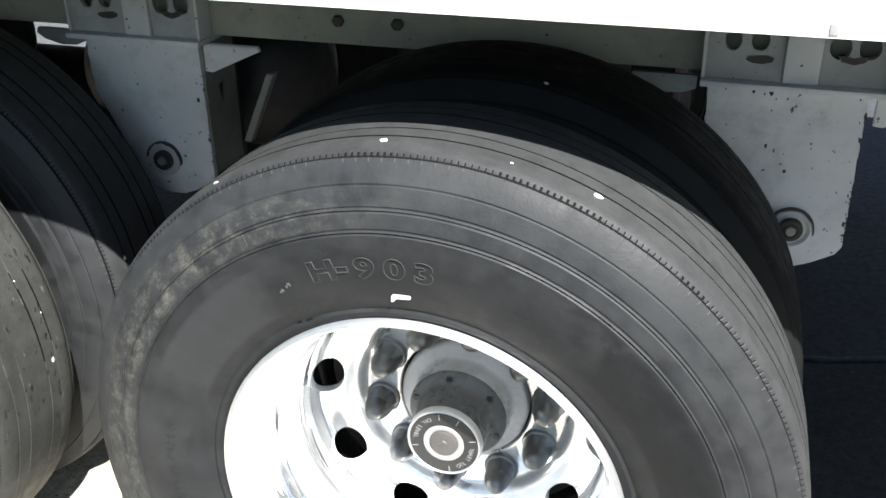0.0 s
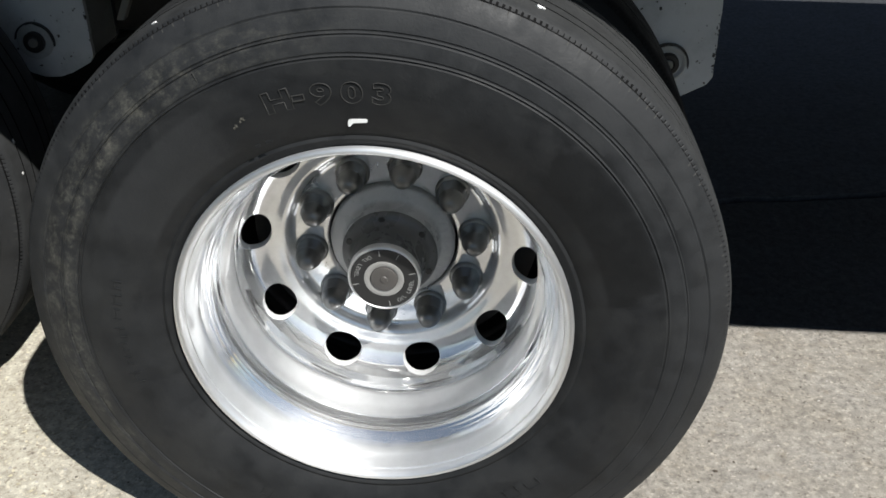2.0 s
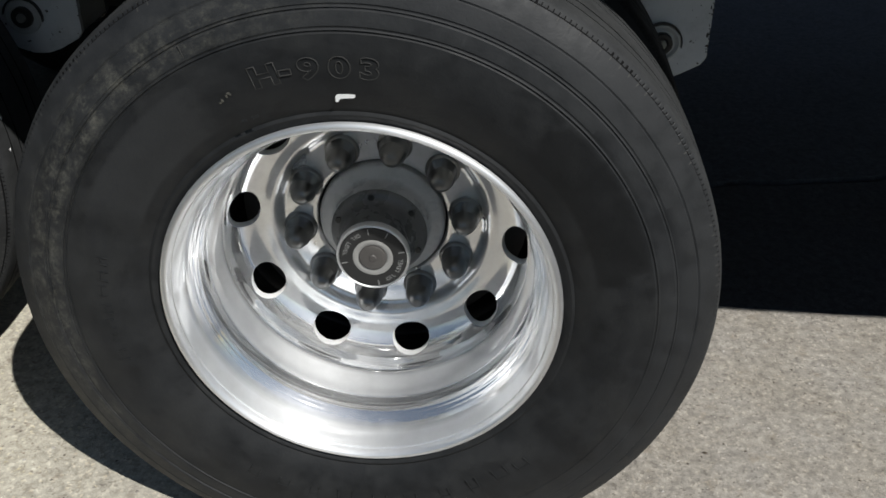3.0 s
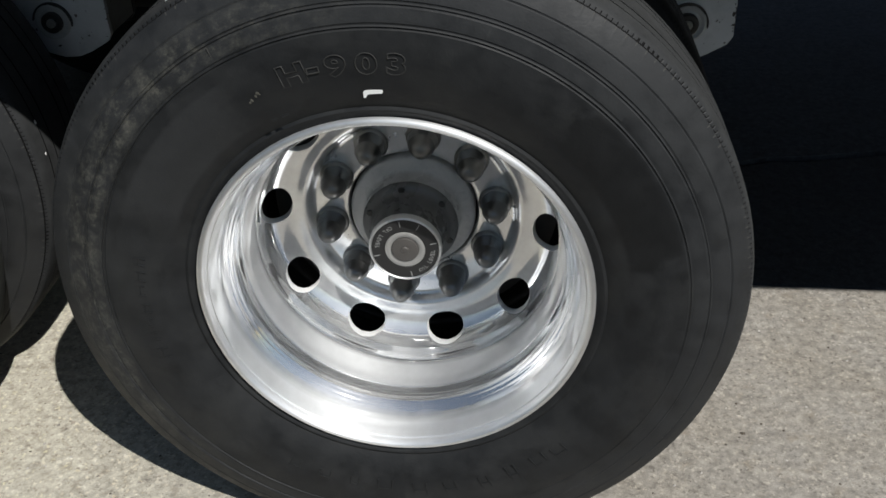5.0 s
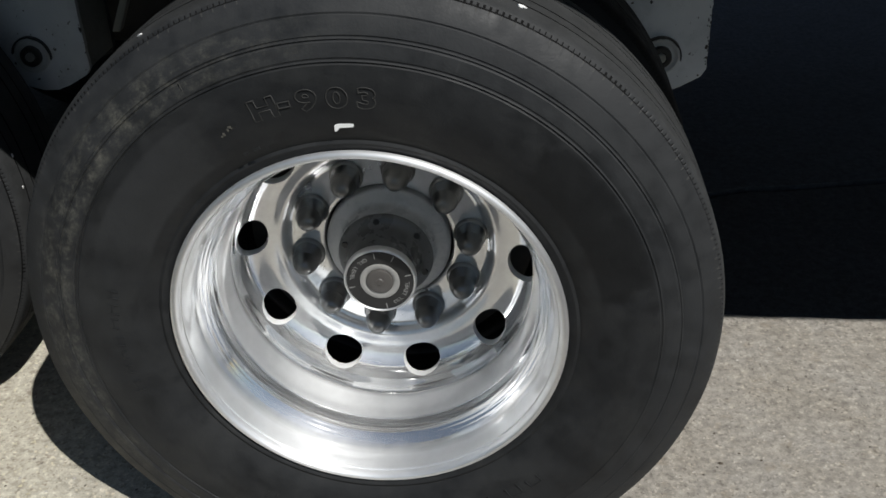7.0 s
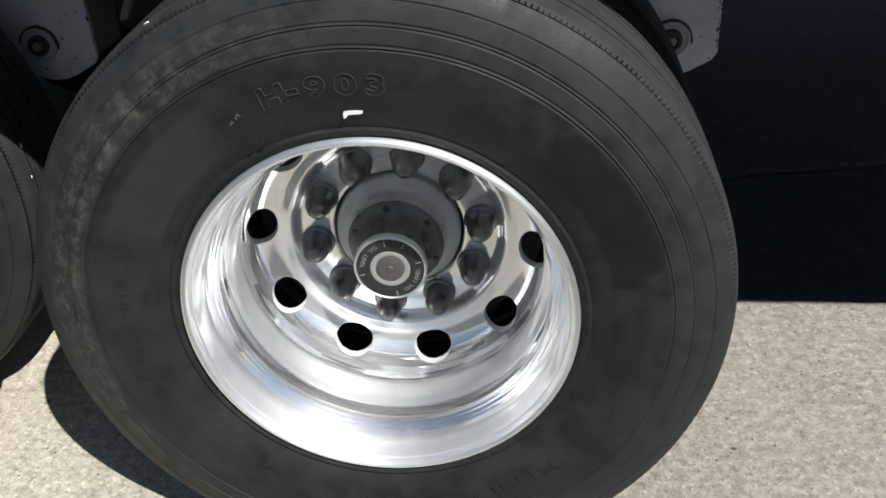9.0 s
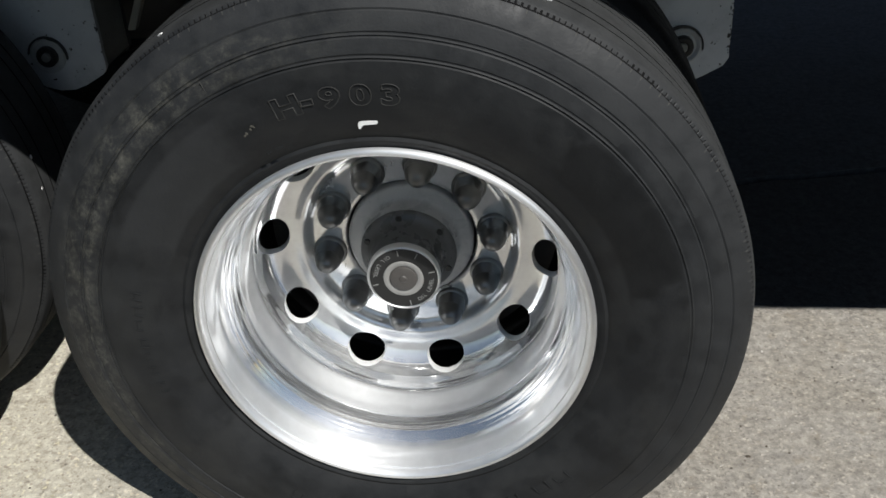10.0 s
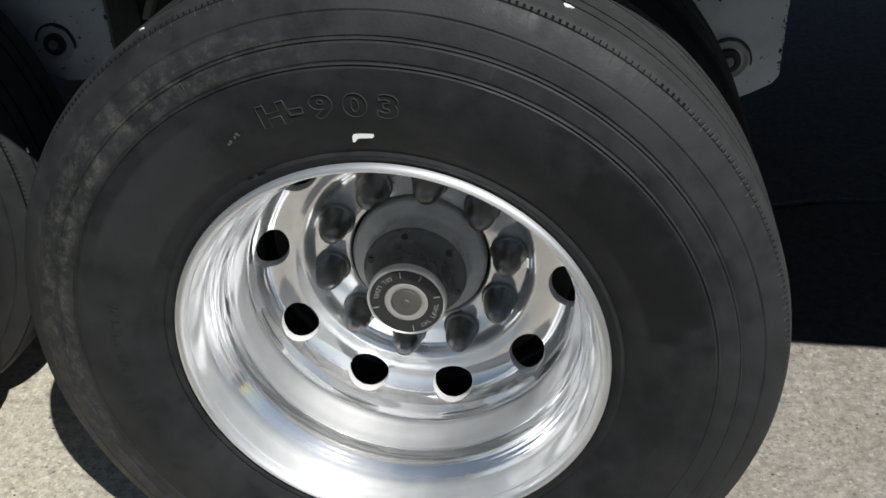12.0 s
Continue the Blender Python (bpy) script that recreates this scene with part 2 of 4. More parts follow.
RUBBER = rubber_material("tyre_rubber")
# darker copy of tyre_rubber, with the trailer's shade put into its tint
SHADE_RUBBER = rubber_material("shade_tyre_rubber", 0.0, 0.05, (0.26, 0.265, 0.275), spec=0.15)
NICKED_RUBBER = rubber_material("nicked_tyre_rubber", 1.0, 0.8, (0.83, 0.84, 0.79), 1.0)
DUSTY_RUBBER = material("dusty_rubber", (0.056, 0.055, 0.052), 0.8, spec=0.2)[0]
MUD = painted_material("dried_mud", (0.05, 0.048, 0.040), (0.10, 0.095, 0.078), -1.0, 0.85)
SCUFFED_RUBBER = painted_material("scuffed_rubber", (0.024, 0.024, 0.023), (0.044, 0.0425, 0.039), -1.5, 0.75)
SHADED_CUT_RUBBER = material("shaded_cut_rubber", (0.006, 0.006, 0.006), 0.8, spec=0.1)[0]
POLISHED = metal_material("polished_aluminium", (0.945, 0.950, 0.952), 0.05, 0.10, 120, bumpy=0.01, low=0.93, turned=0.35, wavy=0.05, haze=0.5, haze_rough=0.66,
                          bands=((0.0, 0.72), (0.038, 0.70), (0.052, 0.30), (0.075, 0.16), (0.102, 0.17), (0.107, 0.58), (0.152, 0.52), (0.162, 0.14), (0.225, 0.18), (0.240, 0.34), (0.252, 0.36), (0.262, 0.28)))
BORE = painted_material("unpolished_bore", (0.58, 0.58, 0.57), (0.70, 0.70, 0.69), -1.0, 0.6)
# chrome with a darkened base colour, in place of dark surroundings it would mirror
CHROME = metal_material("darkened_nut_chrome", (0.205, 0.205, 0.20), 0.30, 0.40, 50, bumpy=0.01)
HUBGREY = painted_material("hub_casting", (0.40, 0.395, 0.38), (0.50, 0.495, 0.48), -1.5, 0.30)
COLLAR = metal_material("collar_metal", (0.80, 0.79, 0.77), 0.45, 0.55, 80, bumpy=0.02)
CAPGREY = painted_material("hub_cap_grey", (0.082, 0.080, 0.076), (0.100, 0.098, 0.092), -1.5, 0.30)
STEEL = metal_material("dull_steel", (0.06, 0.06, 0.06), 0.5, 0.65, 60, bumpy=0.1)
BLACKRING = material("black_plastic_ring", (0.02, 0.02, 0.02), 0.4)[0]
WHITEPRINT = material("white_print", (0.27, 0.27, 0.26), 0.6)[0]
PALEGREY = painted_material("pale_grey_plastic", (0.27, 0.265, 0.25), (0.33, 0.325, 0.31), -1.5, 0.35)
HANGER_PAINT = painted_material("hanger_paint", (0.435, 0.45, 0.46), (0.555, 0.57, 0.575), 0.9, 0.5)
GRIMY_PAINT = painted_material("grimy_bracket_paint", (0.23, 0.24, 0.24), (0.36, 0.37, 0.37), 1.0, 0.6)
BOSS_PAINT = painted_material("scuffed_boss_paint", (0.35, 0.355, 0.345), (0.47, 0.475, 0.46), 1.0, 0.55)
FRAME_PAINT = painted_material("frame_paint", (0.20, 0.20, 0.175), (0.27, 0.27, 0.24), 0.6, 0.6)
RAIL_PAINT = painted_material("side_rail_paint", (0.78, 0.78, 0.75), (0.84, 0.84, 0.81), -0.6, 0.4)
BLACKSTEEL = painted_material("black_chassis_paint", (0.025, 0.025, 0.027), (0.04, 0.04, 0.042), 0.2, 0.6)
CONCRETE = concrete_material("worn_concrete", (0.308, 0.284, 0.244), (0.390, 0.362, 0.320), 0.5)
# dark ground colour that stands in for shade and for dark reflections
DARKENED_GROUND = concrete_material("darkened_ground", (0.036, 0.037, 0.039), (0.050, 0.051, 0.054), 0.4)
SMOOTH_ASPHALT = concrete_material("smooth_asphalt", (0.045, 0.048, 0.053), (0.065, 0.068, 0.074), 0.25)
SKYBLOCK = painted_material("sky_block_paint", (0.11, 0.11, 0.112), (0.14, 0.14, 0.142), -1.0, 0.8)
PLUGGREY = painted_material("plug_rubber", (0.055, 0.050, 0.046), (0.10, 0.092, 0.085), -1.5, 0.55)
FLECK = material("white_fleck", (0.8, 0.8, 0.78), 0.6)[0]
DARKBOLT = material("dark_bolt", (0.035, 0.033, 0.03), 0.55, 0.3)[0]


# ---- mesh helpers ----
def mesh_of(name, bm, mats, smooth=35):
    bmesh.ops.remove_doubles(bm, verts=bm.verts, dist=1e-5)
    bmesh.ops.recalc_face_normals(bm, faces=bm.faces)
    me = bpy.data.meshes.new(name)
    bm.to_mesh(me)
    bm.free()
    for m in mats if isinstance(mats, (list, tuple)) else [mats]:
        me.materials.append(m)
    if smooth:
        me.shade_smooth()
        me.set_sharp_from_angle(angle=radians(smooth))
    return me


def part(name, bm, mats, parent=None, label="", smooth=35):
    ob = new(name, mesh_of(name, bm, mats, smooth))
    if parent is not None:
        ob.parent = parent
    return tagged(ob, label)


def revolve(profile, segs, bm=None, tweak=None, mats=None, closed=False):
    """Turn (y, r) pairs round the y axis. tweak(i, j, y, r) may move a ring point; mats gives each band's slot."""
    bm = bm or bmesh.new()
    cols = []
    for j in range(segs):
        a = 2 * math.pi * j / segs
        ca, sa = math.cos(a), math.sin(a)
        col = []
        for i, (y, r) in enumerate(profile):
            if tweak:
                y, r = tweak(i, j, y, r)
            col.append(bm.verts.new((r * ca, y, r * sa)))
        cols.append(col)
    n = len(profile)
    for j in range(segs):
        a, b = cols[j], cols[(j + 1) % segs]
        for i in range(n if closed else n - 1):
            f = bm.faces.new((a[i], a[(i + 1) % n], b[(i + 1) % n], b[i]))
            if mats:
                f.material_index = mats[i]
    return bm


def box(bm, x0, x1, y0, y1, z0, z1, bevel=0.0):
    vs = bmesh.ops.create_cube(bm, size=1.0)["verts"]
    for v in vs:
        v.co = Vector(((x0 + x1) / 2 + v.co.x * (x1 - x0), (y0 + y1) / 2 + v.co.y * (y1 - y0), (z0 + z1) / 2 + v.co.z * (z1 - z0)))
    if bevel:
        es = list({e for v in vs for e in v.link_edges})
        bmesh.ops.bevel(bm, geom=es, offset=bevel, segments=2, affect="EDGES", profile=0.6)
    return bm


def slab(bm, outline, y0, y1, bevel=0.0):
    """A plate in the xz plane: an outline of (x, z) given from y0 to y1."""
    front = [bm.verts.new((x, y0, z)) for x, z in outline]
    back = [bm.verts.new((x, y1, z)) for x, z in outline]
    fs = [bm.faces.new(front), bm.faces.new(back[::-1])]
    k = len(outline)
    for i in range(k):
        bm.faces.new((front[i], back[i], back[(i + 1) % k], front[(i + 1) % k]))
    if bevel:
        es = [e for e in fs[0].edges]
        bmesh.ops.bevel(bm, geom=es, offset=bevel, segments=2, affect="EDGES")
    return bm


def hole_cell(bm, x0, x1, z0, z1, cx, cz, rx, rz, place, depth, k=8, rings=3, bore=0):
    """A rectangle with an elliptic hole; place(u, v, d) puts a flat point at depth d on the surface."""
    n = 4 * k
    edge = []
    for i in range(n):
        side, f = divmod(i, k)
        f /= k
        edge.append([(x1, z0 + f * (z1 - z0)), (x1 - f * (x1 - x0), z1), (x0, z1 - f * (z1 - z0)), (x0 + f * (x1 - x0), z0)][side])
    rlow, rhigh = rz if isinstance(rz, tuple) else (rz, rz)
    def tall(a):
        return rhigh * math.sin(a) ** (0.72 if rhigh != rlow else 1.0) if a > 0 else rlow * math.sin(a)
    rz = rhigh
    loops = []
    angs = [math.atan2((v - cz) / rz, (u - cx) / rx) for u, v in edge]
    for q in range(rings + 1):
        t = q / rings
        loops.append([bm.verts.new(place(u * t + (cx + rx * math.cos(a)) * (1 - t), v * t + (cz + tall(a)) * (1 - t), 0.0)) for (u, v), a in zip(edge, angs)])
    lip = [bm.verts.new(place(cx + 0.97 * rx * math.cos(a), cz + 0.97 * tall(a), 0.0025)) for a in angs]
    wall = [bm.verts.new(place(cx + 0.965 * rx * math.cos(a), cz + 0.965 * tall(a), depth)) for a in angs]
    loops = [wall, lip] + loops
    for step, (p, q) in enumerate(zip(loops, loops[1:])):
        for i in range(n):
            f = bm.faces.new((p[i], p[(i + 1) % n], q[(i + 1) % n], q[i]))
            if step < 2:
                f.material_index = bore
    return bm


def smooth_curve(points, steps=6):
    """Catmull-Rom through the points."""
    ps = [points[0]] + list(points) + [points[-1]]
    out = []
    for a, b, c, d in zip(ps, ps[1:], ps[2:], ps[3:]):
        for s in range(steps):
            t = s / steps
            out.append(tuple(0.5 * (2 * q + (r - p) * t + (2 * p - 5 * q + 4 * r - w) * t * t + (3 * q - p - 3 * r + w) * t ** 3) for p, q, r, w in zip(a, b, c, d)))
    return out + [points[-1]]


def letter(char, size, bold=0.0):
    """Outline strokes of one built-in letter, as a mesh in the xz plane, centred, facing -y."""
    cu = bpy.data.curves.new("letter", "FONT")
    cu.body, cu.size, cu.align_x = char, size, "CENTER"
    cu.offset, cu.resolution_u = bold, 3
    ob = bpy.data.objects.new("letter", cu)
    me = bpy.data.meshes.new_from_object(ob)
    bpy.data.objects.remove(ob)
    bm = bmesh.new()
    bm.from_mesh(me)
    bpy.data.meshes.remove(me)
    bpy.data.curves.remove(cu)
    bmesh.ops.remove_doubles(bm, verts=bm.verts, dist=size * 0.004)
    for v in bm.verts:
        v.co = Vector((v.co.x, 0.0, v.co.y))
    return bm


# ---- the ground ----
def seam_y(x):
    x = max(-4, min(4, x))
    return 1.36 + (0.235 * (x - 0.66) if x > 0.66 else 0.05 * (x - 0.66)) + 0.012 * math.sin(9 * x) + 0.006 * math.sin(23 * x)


def ground():
    """A concrete strip beside the trailer, darkened ground on both sides of it, and a cracked joint under the trailer.
    """
    bm = bmesh.new()
    xs = [-400, -60, -12] + [-4 + 0.1 * i for i in range(81)] + [12, 60, 400]
    # unseen ground in front, darkened so the rim mirrors something dark
    def near(x):
        return -0.66 + 0.01 * math.sin(7 * x) + 0.006 * math.sin(19 * x)
    # from the trailer's shadow edge on, the shade is put into the ground colour
    def shade_edge(x):
        return 0.786 + 0.003 * math.sin(11 * x) + 0.002 * math.sin(29 * x)
    lines = [(lambda x: -400, 0, 1), (lambda x: -60, 0, 1), (lambda x: near(x) - 0.01, 0, 1), (lambda x: near(x) - 0.003, -0.008, 0), (near, 0.0, 0), (shade_edge, 0.0, 1),
             (lambda x: shade_edge(x) + 0.004, -0.008, 1), (lambda x: shade_edge(x) + 0.012, 0.0, 1),
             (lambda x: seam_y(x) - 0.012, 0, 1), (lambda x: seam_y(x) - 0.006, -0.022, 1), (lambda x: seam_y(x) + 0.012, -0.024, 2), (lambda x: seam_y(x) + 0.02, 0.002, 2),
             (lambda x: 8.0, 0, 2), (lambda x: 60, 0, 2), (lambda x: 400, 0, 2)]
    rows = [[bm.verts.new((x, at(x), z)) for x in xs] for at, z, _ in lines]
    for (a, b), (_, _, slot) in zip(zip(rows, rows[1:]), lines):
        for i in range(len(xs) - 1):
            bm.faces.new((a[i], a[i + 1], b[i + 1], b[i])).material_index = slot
    ob = part("ground", bm, [CONCRETE, DARKENED_GROUND, SMOOTH_ASPHALT], None, "strip of sunlit worn pale concrete, beside it ground darkened in place of shade, asphalt beyond", 0)
    return tagged(ob, category="ground", kind="structure")


ground()


def sky_blocks():
    """Unseen plain walls, added to close the yard and block low sky light."""
    bm = box(bmesh.new(), -40, 40, -16.3, -16.0, 0.0, 1.8)
    ob = part("sky_block_south", bm, SKYBLOCK, None, "unseen plain grey wall added to block low sky", 0)
    tagged(ob, category="wall", kind="structure")
    bm = box(bmesh.new(), -40, 40, 12.0, 12.3, 0.0, 5.5)
    ob = part("sky_block_north", bm, SKYBLOCK, None, "unseen plain grey wall added to block low sky", 0)
    tagged(ob, category="wall", kind="structure")


sky_blocks()


def loose_grit():
    """Small loose stones on the concrete near the wheels, one scatter."""
    rnd = random.Random(5)
    verts, faces = [], []
    for _ in range(3800):
        x, y = rnd.uniform(-1.25, 1.7), rnd.uniform(-0.35, 0.78)
        s = 0.0011 + 0.0028 * rnd.random() ** 5 if rnd.random() > 0.022 else rnd.uniform(0.003, 0.0052)
        a = rnd.uniform(0, 6.28)
        k = len(verts)
        ring = [(x + s * rnd.uniform(0.7, 1.3) * math.cos(a + q * 1.2566), y + s * rnd.uniform(0.6, 1.2) * math.sin(a + q * 1.2566), 0.0002) for q in range(5)]
        verts += ring + [(x + s * 0.3 * rnd.uniform(-1, 1), y + s * 0.3 * rnd.uniform(-1, 1), s * rnd.uniform(0.5, 1.0))]
        faces += [(k + q, k + (q + 1) % 5, k + 5) for q in range(5)]
    me = bpy.data.meshes.new("loose_grit")
    me.from_pydata(verts, [], faces)
    m, n, l, b = material("grit_stone", (0.4, 0.38, 0.34), 0.95, spec=0.1)
    g = n.new("ShaderNodeNewGeometry")
    l.new(ramp(n, l, g.outputs["Random Per Island"], [(0.0, (0.09, 0.075, 0.06)), (0.5, (0.26, 0.24, 0.21)), (1.0, (0.5, 0.47, 0.43))]), b.inputs["Base Color"])
    me.materials.append(m)
    tagged(new("loose_grit", me), "small loose pale and brown grit on the concrete", "grit", kind="stuff")


loose_grit()

# ---- wheels ----
WHEEL_Z, TYRE_R, DUAL = 0.50, 0.527, 0.337
SEGS = 1920

HALF_TYRE = [(0.010, 0.2955), (0.006, 0.301), (0.001, 0.306), (-0.0005, 0.310), (0.0015, 0.3145), (-0.004, 0.324), (-0.0115, 0.342), (-0.0175, 0.365),
             (-0.0205, 0.392), (-0.0205, 0.412), (-0.0195, 0.4265), (-0.0172, 0.4280), (-0.0172, 0.4293), (-0.0194, 0.4308), (-0.0170, 0.4324), (-0.0168, 0.4337),
             (-0.0180, 0.4355), (-0.0165, 0.4450), (-0.0148, 0.4540), (-0.0124, 0.4555), (-0.0122, 0.4568), (-0.0142, 0.4583), (-0.0114, 0.4598), (-0.0112, 0.4611),
             (-0.0126, 0.4628), (-0.0092, 0.4750), (-0.0052, 0.4855), (-0.0034, 0.4868), (-0.0034, 0.4880), (-0.0036, 0.4895), (0.0012, 0.4990), (0.0094, 0.5120),
             (0.0126, 0.5162), (0.0150, 0.5150), (0.0180, 0.5166), (0.0212, 0.5200), (0.0260, 0.5229), (0.0320, 0.5244), (0.0410, 0.5256), (0.0598, 0.5264),
             (0.0603, 0.5205), (0.0625, 0.5205), (0.0630, 0.5266), (0.0878, 0.5270), (0.0883, 0.5195), (0.0910, 0.5195), (0.0915, 0.5270), (0.1200, 0.5270)]
TICKS, NICKS, GROOVES, SIPES = (34,), (32,), (11, 12, 14, 15, 19, 20, 22, 23), (40, 41, 44, 45)


def tyre_mesh(bald=0.0):
    """The tyre casing; bald wears the tread grooves away over part of the turn."""
    mid = HALF_TYRE[-1][0]
    prof = HALF_TYRE + [(2 * mid - y, r) for y, r in HALF_TYRE[-2::-1]]
    n = len(prof)
    def left_of(k, a):
        return min(1.0, max(0.0, bald * (1.0 + 1.6 * noise.noise((2.2 * math.cos(a) + k, 2.2 * math.sin(a), 5.0)))))
    def tweak(i, j, y, r):
        k = min(i, n - 1 - i)
        side = 1 if i < n / 2 else -1
        if k in TICKS and j % 5 == 0:
            worn = 0.35 + 0.65 * max(0.0, min(1.0, 0.5 + 2.2 * noise.noise((4.0 * math.cos(6.2832 * j / SEGS), 4.0 * math.sin(6.2832 * j / SEGS), 3.0))))
            r -= 0.0016 * worn
            y += 0.0006 * side * worn
        if k in NICKS and j % 10 == 0:
            y -= 0.0006 * side
        a = 2 * math.pi * j / SEGS
        if k in SIPES:
            r += (0.5262 - r) * left_of(k, a)
        if k > 4:
            wob = noise.noise((3 * math.cos(a), 3 * math.sin(a), 0.15 * k))
            r += 0.0006 * wob
            y += 0.0007 * side * noise.noise((5 * math.sin(a), 5 * math.cos(a), 0.2 * k + 7))
        if k in GROOVES:   # shallower on the lower rear part
            y -= side * (0.0004 + 0.0013 * max(0.0, math.cos(a + 0.75)) ** 0.7)
        # resting on the ground: flattened below, bulging beside
        low = -WHEEL_Z
        z = r * math.sin(a)
        if z < low + 0.06 and k > 4:
            y -= side * 0.008 * ((low + 0.06 - z) / 0.087) * max(0.0, 1 - abs(r - 0.45) / 0.09)
        if z < low:
            r = low / math.sin(a)
        return y, r
    bm = revolve(prof, SEGS, None, tweak)
    # shoulder cuts and tread grooves: unscuffed rubber, blackened for the shade inside them
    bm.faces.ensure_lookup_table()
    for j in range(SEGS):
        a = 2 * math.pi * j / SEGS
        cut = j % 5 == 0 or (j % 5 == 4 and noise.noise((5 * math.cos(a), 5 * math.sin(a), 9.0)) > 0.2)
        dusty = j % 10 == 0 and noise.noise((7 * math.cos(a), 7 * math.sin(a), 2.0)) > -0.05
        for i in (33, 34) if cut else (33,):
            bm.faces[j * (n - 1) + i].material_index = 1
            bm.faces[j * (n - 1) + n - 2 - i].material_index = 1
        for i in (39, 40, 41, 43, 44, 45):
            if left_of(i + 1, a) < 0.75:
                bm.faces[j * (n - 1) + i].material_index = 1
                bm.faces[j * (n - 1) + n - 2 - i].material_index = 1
        if dusty:
            bm.faces[j * (n - 1) + 31].material_index = 2
    return mesh_of("tyre", bm, [RUBBER, SHADED_CUT_RUBBER, DUSTY_RUBBER], 28)



BARREL = [(0.016, 0.2935), (0.008, 0.2965), (0.002, 0.2980), (-0.0025, 0.2968), (-0.0042, 0.2930), (-0.0030, 0.2890), (0.0020, 0.2862), (0.0085, 0.2848),
          (0.0100, 0.2830), (0.0180, 0.2818), (0.0300, 0.2802), (0.0420, 0.2780), (0.0500, 0.2754), (0.0580, 0.2712), (0.0660, 0.2660), (0.0740, 0.2610),
          (0.0810, 0.2580), (0.0880, 0.2570), (0.1000, 0.2571), (0.1030, 0.2566), (0.1050, 0.2556), (0.1100, 0.2552), (0.1250, 0.2544), (0.1450, 0.2508), (0.1580, 0.2472),
          (0.1640, 0.2462), (0.1690, 0.2474), (0.1780, 0.2516), (0.1890, 0.2543), (0.2085, 0.2534)]
DISC = smooth_curve([(0.190, 0.2490), (0.205, 0.2480), (0.222, 0.2440), (0.2355, 0.2365), (0.2445, 0.2265), (0.2505, 0.2150), (0.2540, 0.2055), (0.2550, 0.1980)])
CENTRE = [(0.2490, 0.190), (0.2492, 0.187), (0.2500, 0.184), (0.2530, 0.180), (0.2575, 0.177), (0.2615, 0.1745), (0.2640, 0.171), (0.2650, 0.1675), (0.2651, 0.1655), (0.2651, 0.150), (0.2651, 0.130), (0.2651, 0.1200),
          (0.2651, 0.1165), (0.2660, 0.1135), (0.2690, 0.1115), (0.2850, 0.1112)]


def disc_y(r):
    return float(np.interp(r, [p[0] for p in DISC], [p[1] for p in DISC]))


def rim_mesh(phase):
    # faint lathe ridges round the step of the barrel
    turned = [(y, r + 0.00010 * math.sin(2 * math.pi * y / 0.0068) * math.sin(math.pi * (y - 0.036) / 0.06) if 0.036 < y < 0.096 else r) for y, r in smooth_curve(BARREL, 8)]
    bm = revolve(turned, 240)
    revolve(CENTRE, 240, bm)
    rm = 0.2298
    for h in range(10):
        base = radians(phase + 36 * h)
        def place(u, v, d):
            a = base + u / rm
            y = disc_y(v) + d
            v += 0.2 * d
            # the bore runs square to the slanted face
            return (v * math.cos(a), y, v * math.sin(a))
        w = radians(18) * rm
        hole_cell(bm, -w, w, 0.190, 0.2535, 0.0, rm, 0.0338, (0.0242, 0.0226), place, 0.015, k=10, rings=6, bore=1)
    return mesh_of("rim", bm, [POLISHED, BORE], 30)


def nut_mesh():
    """A bullet-shaped chrome nut cover with a flared foot, along -y from y = 0."""
    prof = [(0.000, 0.0285), (-0.0045, 0.0290), (-0.0080, 0.0265), (-0.0100, 0.0240), (-0.0200, 0.0232), (-0.0320, 0.0215), (-0.0355, 0.0220), (-0.0400, 0.0200),
            (-0.0490, 0.0172), (-0.0560, 0.0130), (-0.0600, 0.0075), (-0.0610, 0.0005)]
    def hexed(i, j, y, r):
        if 3 <= i <= 5:
            a = (2 * math.pi * j / 36) % (math.pi / 3) - math.pi / 6
            r = min(r * 1.045, r * 0.985 / math.cos(a))
        return y, r
    return mesh_of("lug_nut_cover", revolve(smooth_curve(prof, 3), 36, None, lambda i, j, y, r: hexed(i / 3, j, y, r)), CHROME, 50)


TYRE_ME, NUT_ME = tyre_mesh(), nut_mesh()
BALD_TYRE_ME = tyre_mesh(1.25)
BALD_TYRE_ME.materials[0] = NICKED_RUBBER
# inner tyres that lie in shade take the darkened rubber copy
SHADE_TYRE_ME = TYRE_ME.copy()
SHADE_TYRE_ME.materials[0] = SHADE_TYRE_ME.materials[2] = SHADE_RUBBER
HUB_LETTERS = (("OIL LEVEL", -30), ("OIL LEVEL", 147))


def child(name, me, parent, m=None, label=""):
    ob = new(name, me)
    ob.parent = parent
    if m is not None:
        ob.matrix_basis = m
    return tagged(ob, label)


def spun(a, r, y):
    """Pose on the wheel's face at angle a (degrees), radius r, depth y, with its up pointing outwards."""
    return Matrix.Rotation(-radians(a - 90), 4, "Y") @ Matrix.Translation((0, y, r))


